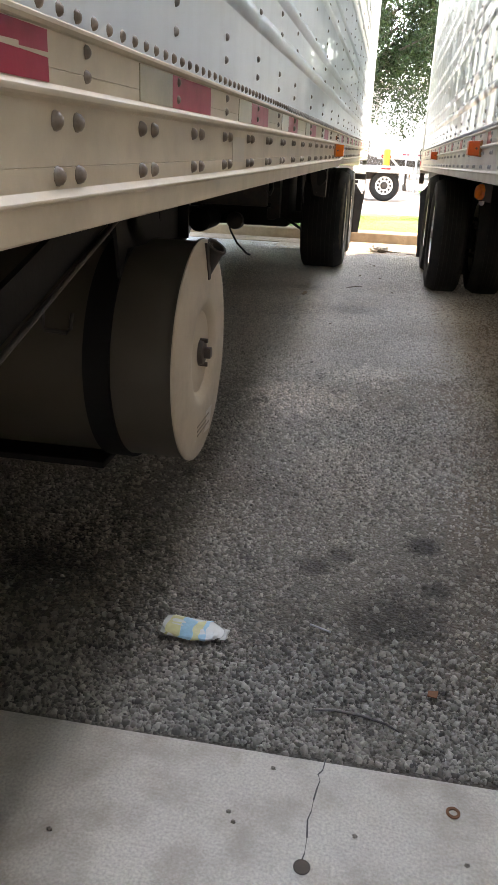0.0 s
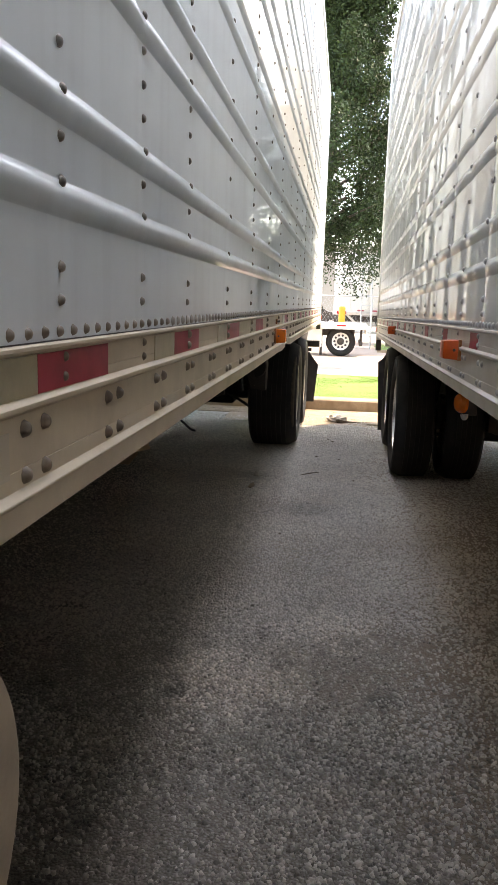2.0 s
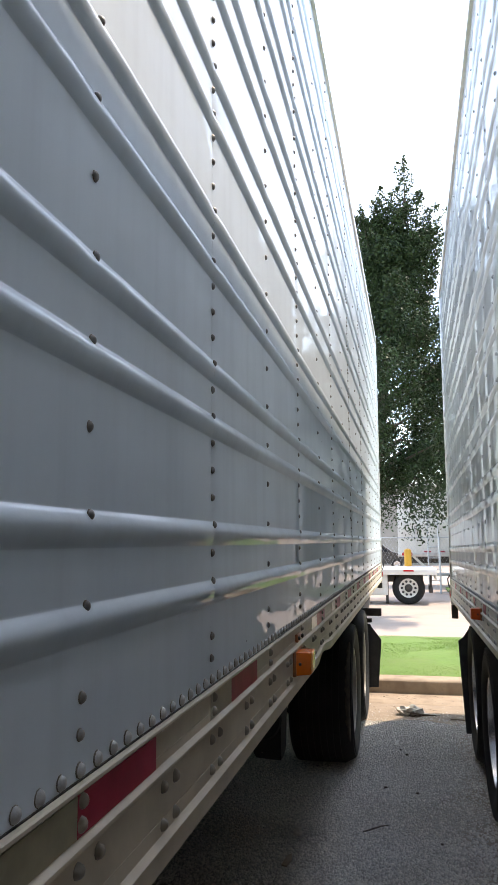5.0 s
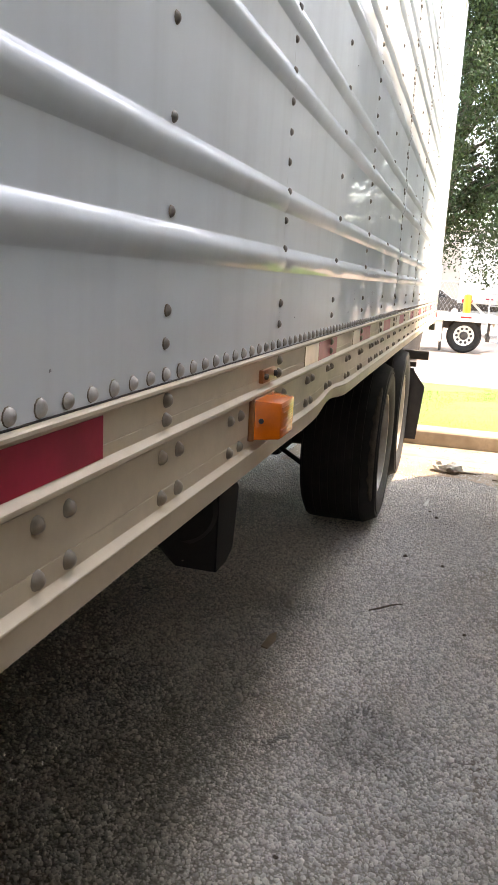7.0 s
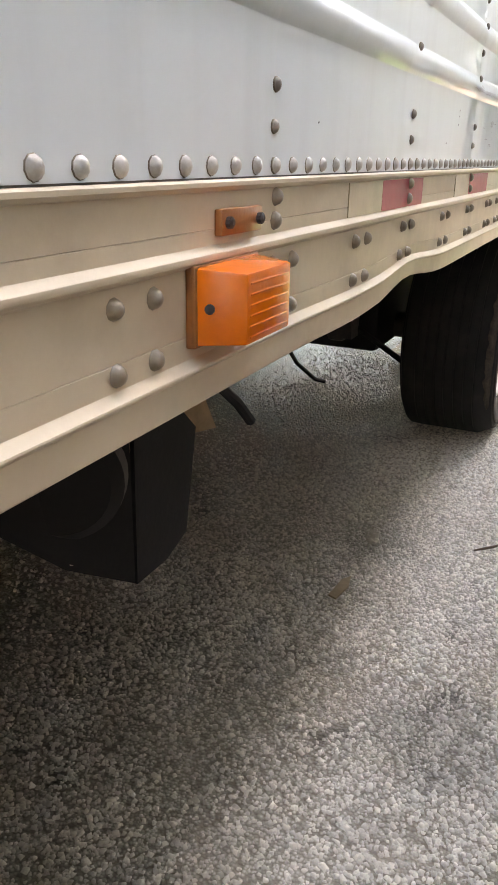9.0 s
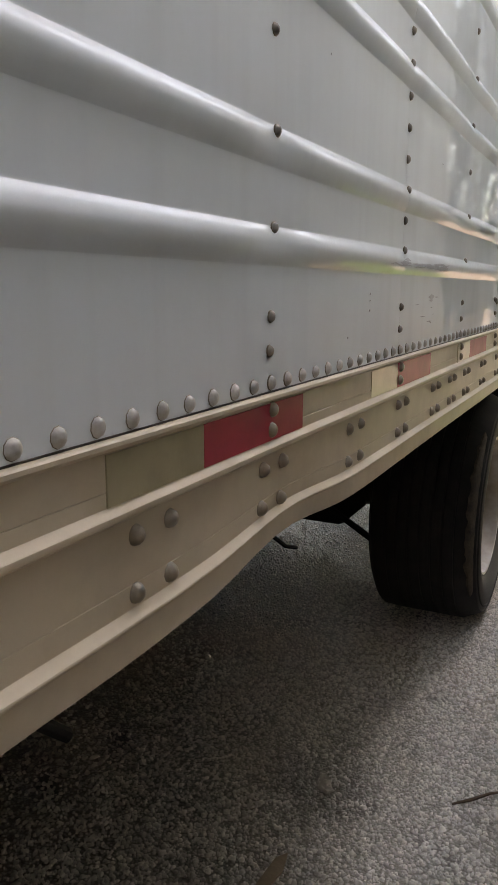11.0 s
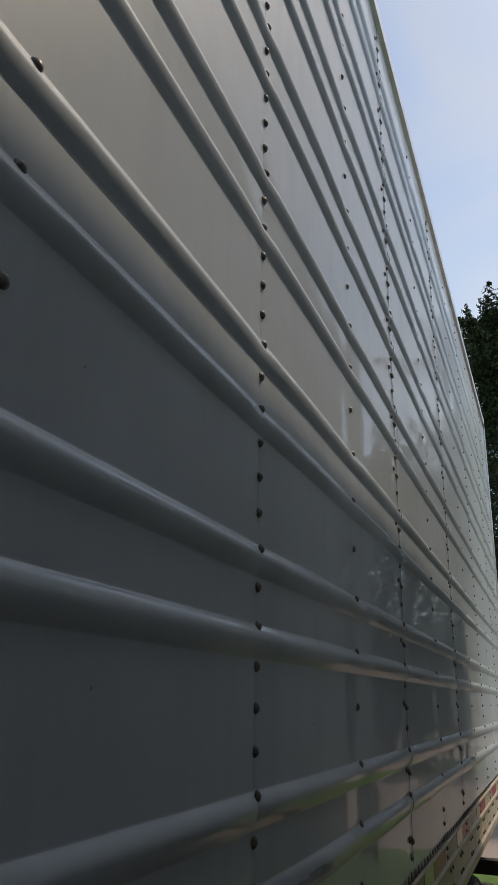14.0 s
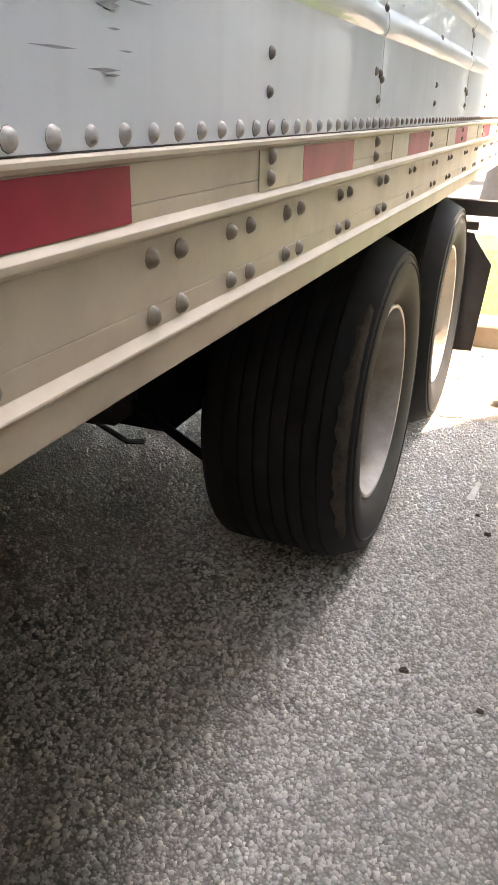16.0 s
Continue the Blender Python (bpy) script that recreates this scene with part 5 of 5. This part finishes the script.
single("paper_scrap", Shape().plate([(0.206, 12.292, 0.013), (0.234, 12.298, 0.013), (0.247, 12.445, 0.016), (0.233, 12.465, 0.018)], (0, 0, 1), 0.002), PAPER, "torn white paper scrap on the gravel", "paper")
single("wood_chip", Shape().plate([(-0.278, 9.955, 0.016), (-0.250, 9.945, 0.016), (-0.236, 10.03, 0.018), (-0.248, 10.09, 0.019), (-0.270, 10.06, 0.018)], (0, 0, 1), 0.006), KERB, "flat brown wood chip on the gravel", "chip")
single("white_stone", crumple(-0.261, 10.385, 0.022, 2.0, 1.5), PAPER, "single pale stone on the dirt", "stone", smooth=40)
single("stick", Shape().tube([(0.085, 10.48, 0.014), (0.130, 10.52, 0.016), (0.175, 10.575, 0.015), (0.222, 10.612, 0.012)], [0.003, 0.005, 0.004, 0.002]), TWIG, "thin dark twig on the gravel", "stick")
single("stick", Shape().tube([(0.275, 5.113, 0.016), (0.302, 5.102, 0.016), (0.330, 5.092, 0.015)], [0.0028, 0.0028, 0.0028]), GALV, "short pale plastic straw on the gravel", "straw")
single("strip", Shape().tube([(0.31, 4.785, 0.018), (0.358, 4.792, 0.020), (0.42, 4.788, 0.02), (0.475, 4.775, 0.018), (0.505, 4.76, 0.014)], [0.002, 0.0035, 0.0035, 0.003, 0.0015]), BLACK, "dark curved rubber strip on the gravel", "rubber strip")
single("leaf_scrap", Shape().plate([(0.568, 4.885, 0.02), (0.59, 4.88, 0.022), (0.594, 4.902, 0.024), (0.572, 4.905, 0.02)], (0, 0, 1), 0.002), RUST, "small rust-coloured scrap on the gravel", "scrap")
single("washer", Shape().lathe((0.604, 4.564, 0.0125), (0, 0, 1), [(0, 0.008), (0, 0.0135), (0.003, 0.0135), (0.003, 0.008)], 24, True), RUST, "small rusty steel washer on the concrete", "washer")
for px, py in ((0.182, 4.476), (0.195, 4.455), (-0.13, 4.37), (0.62, 4.45), (0.25, 4.6), (0.42, 4.47)):
    single("pebble", crumple(px, py, 0.0047, px * 9, 1.0), STONE, "small dark pebble on the concrete apron", "pebble", smooth=40).location.z = 0.012
for px, py, r in ((0.05, 8.9, 0.007), (0.38, 11.2, 0.009), (0.5, 10.4, 0.008), (0.179, 11.271, 0.012), (0.308, 12.072, 0.011), (0.261, 12.20, 0.008)):
    single("dark_clod", crumple(px, py, r, px * 7 + py, 0.8), TWIG, "small dark clod of bark on the gravel", "clod", smooth=40)

carton = thing("cardboard_box", (-1.70, 10.75, 0), "crushed open brown cardboard box under the trailer", "box")
front = [(-2.60, 10.47, 0.13), (-2.122, 10.649, 0.145), (-1.95, 10.72, 0.158), (-1.741, 10.802, 0.148), (-1.62, 10.86, 0.185), (-1.49, 10.935, 0.195)]
side = Shape()
for (xa, ya, za), (xb, yb, zb) in zip(front, front[1:]):
    side.plate([(xa, ya, 0.012), (xb, yb, 0.012), (xb, yb + 0.05, zb), (xa, ya + 0.05, za)], (0.3, -1, 0.3), 0.005)
part("box_side", side, CARD, carton)
part("box_flap", Shape().plate([(-1.468, 10.945, 0.012), (-1.335, 11.19, 0.016), (-1.39, 11.15, 0.205), (-1.486, 11.0, 0.175)], (0.8, -0.5, 0.1), 0.005), CARD, carton)
part("box_back", Shape().plate([(-2.6, 11.05, 0.005), (-1.50, 11.20, 0.005), (-1.50, 11.22, 0.13), (-2.6, 11.07, 0.12)], (0, 1, 0), 0.006), CARD, carton)
part("box_floor", Shape().plate([(-2.55, 10.405, 0.006), (-2.045, 10.437, 0.006), (-1.75, 10.472, 0.007), (-1.338, 10.513, 0.012), (-1.388, 10.98, 0.012), (-1.55, 11.18, 0.010), (-2.58, 11.03, 0.006)],
                                (0, 0, 1), 0.005), CARD, carton, "flattened torn cardboard flap")

# ---- across the road ----
flat = thing("flatbed_trailer", (-1.5, 30.4, -0.3), "white low flatbed trailer parked on the road", "trailer")
part("deck", Shape().box(-8.5, 1.05, 29.55, 31.8, 0.63, 0.76, 0.015), WHITE, flat)
part("deck_edge", Shape().box(-8.5, 1.06, 29.51, 29.55, 0.58, 0.74, 0.01), WHITE, flat)
part("chassis", Shape().box(-8.5, 0.7, 29.9, 31.4, 0.36, 0.63, 0.01), STEEL, flat)
part("side_box", Shape().box(-1.1, -0.36, 29.6, 30.2, -0.02, 0.58, 0.02), WHITE, flat)
fw = Shape().lathe((0.257, 29.8, 0.185), (0, -1, 0), [(0.11, 0.285), (0.13, 0.285), (0.12, 0.26), (0.09, 0.245), (0.07, 0.2), (0.08, 0.11), (0.11, 0.09), (0.12, 0.02)], 40, caps=False)
fwheel = part("wheel", fw, WHITE, flat)
part("tyre", Shape().lathe((0.257, 29.8, 0.185), (0, -1, 0), tyre_profile(0.28, 0.485, 0.28, 5), 56, caps=False), TYRE, fwheel)
for i in range(10):
    a = 2 * math.pi * i / 10
    part("hand_hole", Shape().lathe((0.257 + 0.20 * math.cos(a), 29.735, 0.185 + 0.20 * math.sin(a)), (0, -1, 0), [(-0.01, 0.037), (0.022, 0.037), (0.023, 0.03)], 14), BLACK, fwheel)
part("hub", Shape().lathe((0.257, 29.70, 0.185), (0, -1, 0), [(0, 0.12), (0.05, 0.11), (0.07, 0.08), (0.075, 0.02)], 24), STEEL, fwheel)
part("fender", Shape().box(-0.30, 0.80, 29.6, 29.95, 0.60, 0.66, 0.01), BLACK, flat)
part("rear_bumper", Shape().box(0.86, 0.97, 29.65, 31.6, 0.05, 0.20, 0.01), STEEL, flat)
part("rear_post", Shape().box(0.88, 0.95, 29.75, 29.85, 0.20, 0.60, 0.005), STEEL, flat)
part("rear_sill", Shape().box(1.05, 1.10, 29.55, 31.8, 0.42, 0.74, 0.01), WHITE, flat)
part("side_reflector", Shape().box(0.12, 0.42, 29.5, 29.512, 0.68, 0.73, 0.003), RED_LENS, flat)
part("landing_leg", Shape().box(-0.42, -0.34, 29.7, 29.8, -0.28, 0.58, 0.005), STEEL, flat)

single("bollard", Shape().lathe((0.24, 33.7, -0.38), (0, 0, 1), [(0, 0.125), (1.62, 0.125), (1.67, 0.11), (1.70, 0.06), (1.71, 0.01)], 28), YELLOW,
       "yellow painted steel bollard beyond the road", "bollard")

fence = thing("chain_link_fence", (1.5, 35.5, -0.38), "grey chain-link fence with steel posts", "fence")
for px in np.arange(-9, 12.1, 2.6):
    part("fence_post", Shape().rod((px, 35.5, -0.4), (px, 35.5, 1.75), 0.035), GALV, fence)
part("top_rail_tube", Shape().rod((-9, 35.5, 1.72), (12, 35.5, 1.72), 0.025), GALV, fence)
part("bottom_wire", Shape().rod((-9, 35.5, -0.3), (12, 35.5, -0.3), 0.01), GALV, fence)
wire = Shape()
for i in range(150):
    xa = -9 + 0.14 * i
    for d in (1, -1):
        wire.add([(xa - 0.0025, 35.5, -0.3), (xa + 0.0025, 35.5, -0.3), (xa + 0.0025 + d * 1.2, 35.5, 1.7), (xa - 0.0025 + d * 1.2, 35.5, 1.7),
                  (xa, 35.497, -0.3), (xa + d * 1.2, 35.497, 1.7)], [(0, 1, 2, 3), (1, 4, 5, 2), (4, 0, 3, 5)])
tagged(part("wire_mesh", wire, GALV, fence, smooth=0), kind="stuff")

boxt = thing("box_trailer", (3.2, 41.5, -0.4), "old white box trailer seen from its rear corner", "trailer")
part("box_body", Shape().box(-0.2, 7.5, 40.2, 42.8, 0.98, 3.75, 0.03), WHITE, boxt)
for i in range(9):
    part("side_post", Shape().box(0.5 + 0.8 * i, 0.56 + 0.8 * i, 40.17, 40.20, 1.05, 3.7), WHITE, boxt, smooth=0)
part("body_seam", Shape().box(-0.2, 7.5, 40.165, 40.198, 2.30, 2.34), WHITE, boxt, smooth=0)
part("under_rail", Shape().box(-0.22, 7.5, 40.15, 40.21, 0.92, 1.08, 0.01), ALU, boxt)
part("chassis", Shape().box(0.2, 7.0, 40.9, 42.2, 0.62, 0.95), STEEL, boxt)
for px in (0.35, 2.4):
    leg = Shape().plate([(px, 40.3, 0.95), (px + 0.14, 40.3, 0.95), (px + 0.95, 40.3, 0.2), (px + 0.78, 40.3, 0.2)], (0, 1, 0), 0.08)
    part("underride_brace", leg, WHITE, boxt)
part("underride_bar", Shape().box(0.1, 3.4, 40.25, 40.37, 0.08, 0.22, 0.01), GALV, boxt)
for px in (0.05, 0.32):
    part("round_lamp", Shape().lathe((px, 40.15, 1.30 - 0.28), (0, -1, 0), [(0, 0.09), (0.03, 0.09), (0.04, 0.05)], 18), RED_LENS, boxt)
for px in (0.9, 1.5, 2.1, 2.7):
    part("reflective_tape", Shape().box(px, px + 0.3, 40.135, 40.149, 1.10, 1.16), TAPE_RED, boxt, smooth=0)
for px in (1.2, 2.6):
    wl = part("wheel", Shape().lathe((px + 2.4, 40.5, 0.1), (0, -1, 0), [(0, 0.29), (0.02, 0.29), (0.01, 0.2), (0.04, 0.1), (0.05, 0.02)], 32, caps=False), RIM_ALU, boxt)
    part("tyre", Shape().lathe((px + 2.4, 40.5, 0.1), (0, -1, 0), tyre_profile(0.28, 0.49, 0.28, 4), 40, caps=False), TYRE, wl)

frame_ = thing("steel_ladder", (1.25, 36.2, -0.4), "tall leaning grey steel ladder by the fence", "ladder")
for dx in (0.0, 0.42):
    part("ladder_rail", Shape().rod((1.0 + dx, 36.2, -0.4), (1.0 + dx * 0.9, 36.4, 3.3), 0.028), GALV, frame_)
for i in range(8):
    part("rung", Shape().rod((1.0, 36.2 + 0.022 * i, 0.1 + 0.42 * i), (1.41, 36.2 + 0.022 * i, 0.1 + 0.42 * i), 0.018), GALV, frame_)


def parked_car(x, y, z, paint, label):
    """A parked car seen from its side, nose to +x."""
    car = thing("car", (x, y, z), label, "car", "cars parked in the far yard")
    side = [(-2.2, 0.35), (-2.25, 0.75), (-2.1, 0.95), (-1.3, 1.02), (-0.8, 1.45), (0.55, 1.48), (1.15, 1.05), (2.0, 0.92), (2.25, 0.7), (2.25, 0.38)]
    part("car_body", Shape().plate([(x + a, y, z + b) for a, b in side], (0, 1, 0), 1.75), paint, car)
    win = [(-1.1, 1.06), (-0.72, 1.40), (0.48, 1.42), (0.95, 1.08)]
    part("window", Shape().plate([(x + a, y - 0.012, z + b) for a, b in win], (0, 1, 0), 0.011), DARK_GLASS, car)
    for a in (-1.4, 1.4):
        rm = part("wheel", Shape().lathe((x + a, y + 0.02, z + 0.33), (0, -1, 0), [(0, 0.2), (0.04, 0.2), (0.03, 0.05)], 24), RIM_ALU, car)
        part("tyre", Shape().lathe((x + a, y + 0.1, z + 0.33), (0, -1, 0), tyre_profile(0.22, 0.33, 0.2, 3), 32, caps=False), TYRE, rm)


parked_car(-1.9, 52, -0.1, STEEL, "dark car parked in the far yard")
parked_car(-9.5, 52, -0.1, WHITE, "white car parked in the far yard")

shed = thing("warehouse", (-6, 74, -0.4), "long pale warehouse behind the far yard", "building")
part("wall", Shape().box(-40, 30, 72, 84, -0.5, 6.2, 0.05), WALL, shed)
part("roof_edge", Shape().box(-40.2, 30.2, 71.8, 84.2, 6.2, 6.5, 0.05), WHITE, shed)
for i in range(8):
    part("dock_door", Shape().box(-20 + 5 * i, -17.2 + 5 * i, 71.9, 71.99, 0.6, 3.4, 0.02), WHITE, shed)


# ---- trees ----
def tree(x, y, z0, height, spread, leaves, seed, label, lean=(0, 0), low=0.14, leaders=()):
    """Trunk with limbs, a dense core of foliage and many pointed sprigs standing out of it; leaders: side tops (dx, how far under the tip)."""
    rng = np.random.default_rng(seed)
    t = thing("tree", (x, y, z0), label, "tree", "trees beyond the lawn")
    tip = Vector((x + lean[0], y + lean[1], z0 + height * 0.90))
    trunk = Shape()
    pts = [Vector((x, y, z0 - 0.1)).lerp(tip, k / 8) + Vector((0.12 * noise.noise((k, seed, 0)), 0.12 * noise.noise((k, seed, 5)), 0)) for k in range(9)]
    trunk.tube(pts, [0.17 * (1 - k / 9.5) * height / 9 for k in range(9)], 12)
    sprigs = []    # foot, tip, girth

    def girth(f):
        return spread * (math.sin(math.pi * min(1, 0.16 + 0.84 * f) ** 1.15) ** 0.7 + 0.05)

    for k in range(110):
        f = low + (0.93 - low) * ((k + rng.uniform(0, 1)) / 110)
        r = girth(f) * rng.uniform(0.25, 0.80) * float(np.interp(f, [0.55, 0.93], [1.0, 0.35]))
        a = rng.uniform(0, 2 * math.pi)
        root = Vector((x, y, z0)).lerp(tip, min(1.0, f * 0.95))
        out = Vector((math.cos(a), math.sin(a), 0))
        c = root + out * r + Vector((0, 0, rng.uniform(0.0, 0.07) * height))
        fat = rng.uniform(0.55, 1.0) * spread * 0.22 * float(np.interp(f, [0.25, 0.6], [1.25, 1.0]))
        sprigs.append((c - out * fat - Vector((0, 0, fat)), c + out * fat + Vector((0, 0, fat * 0.8)), fat))
        for _ in range(3):
            turn = a + rng.normal(0, 0.5)
            reach = Vector((math.cos(turn), math.sin(turn), rng.uniform(0.2, 1.6))).normalized() * rng.uniform(0.5, 0.95) * spread * 0.36
            foot = c + Vector(rng.normal(0, 0.10 * spread, 3))
            sprigs.append((foot, foot + reach, rng.uniform(0.05, 0.085) * spread))
        if k % 2 == 0:
            mid = root.lerp(c, 0.5) + Vector((0, 0, 0.1))
            trunk.tube([root - Vector((0, 0, 0.25)), mid, c], [0.055, 0.035, 0.012], 6)
    for dx, under in ((0.0, 0.0),) + tuple(leaders):
        top = Vector((tip.x + dx, tip.y + 0.3 * dx, z0 + height - under))
        foot = top - Vector((0.25 * dx, 0, 0.16 * height))
        trunk.tube([foot, foot.lerp(top, 0.9)], [0.03, 0.008], 6)
        sprigs.append((foot, top, 0.075 * spread))
        for q in range(7):
            at = foot.lerp(top, q / 8)
            side = rng.uniform(0, 6.28)
            sprigs.append((at, at + Vector((0.17 * math.cos(side), 0.17 * math.sin(side), 0.16)) * spread * (1 - 0.09 * q), 0.05 * spread))
    part("trunk", trunk, BARK, t)
    feet, tips, fats = (np.array([list(v[:]) if i < 2 else v for v in col]) for i, col in enumerate(zip(*sprigs)))
    share = fats ** 1.5 * np.linalg.norm(tips - feet, axis=1)
    share /= share.sum()

    def leaves_at(g, n):
        i = g.choice(len(fats), n, p=share)
        u = g.uniform(0, 1, n) ** 0.9
        d = g.normal(0, 1, (n, 3))
        d *= (g.uniform(0.1, 1, n) ** 0.45 / np.linalg.norm(d, axis=1))[:, None]
        taper = np.interp(u, [0, 0.25, 0.6, 1], [0.8, 1.05, 0.9, 0.12])
        return feet[i] + (tips - feet)[i] * u[:, None] + d * (fats[i] * taper)[:, None]

    crown = scatter("crown", leaves, leaves_at, lambda g, n: g.uniform(0.055, 0.115, n) * (0.95 if leaves > 60000 else 1.4 if leaves > 45000 else 2.3), LEAF, "", "", "leaf", seed)
    adopt(crown, t)
    tagged(crown, "dense dark green leaves", kind="stuff")
    return t


tree(-0.9, 24.6, -0.2, 11.5, 3.1, 180000, 11, "dark green oak hanging over the road", (1.4, 0), 0.26, ((-0.65, 1.15), (-1.1, 1.35), (0.6, 1.5)))
tree(-3.4, 26.5, -0.2, 15.2, 2.7, 60000, 12, "dark green oak, the taller of two", (0.8, 0), leaders=((0.8, 1.0), (-0.7, 1.3)))
tree(5.2, 36.5, -0.4, 13.0, 3.8, 42000, 13, "dark green oak beyond the lawn", (-0.3, 0), 0.06)
tree(10.2, 35.8, -0.4, 11.0, 3.6, 22000, 14, "broad green oak at the verge", (0, 0), 0.06)
tree(15.5, 33.5, -0.4, 11.0, 4.0, 20000, 15, "broad green oak at the roadside", (0, 0), 0.06)

# ---- unseen walls added behind the camera and beside the trailers ----
# closes the place behind the camera and holds back light from there
dock = Shape().box(-25, 25, -9.4, -9.0, -0.2, 8.0, 0.02)
setting("wall_behind", dock, WALL, "plain unseen wall added behind the camera", "wall")
# both side walls are added to keep skylight from under the trailers
west = Shape().box(-2.80, -2.66, -9.0, 13.6, -0.2, 4.1, 0.02)
setting("light_block_west", west, WALL, "plain unseen wall added to block side light", "wall")
east = Shape().box(4.9, 5.1, -9.0, 11.5, -0.2, 4.1, 0.02)
setting("light_block_east", east, WALL, "plain unseen wall added to block side light", "wall")
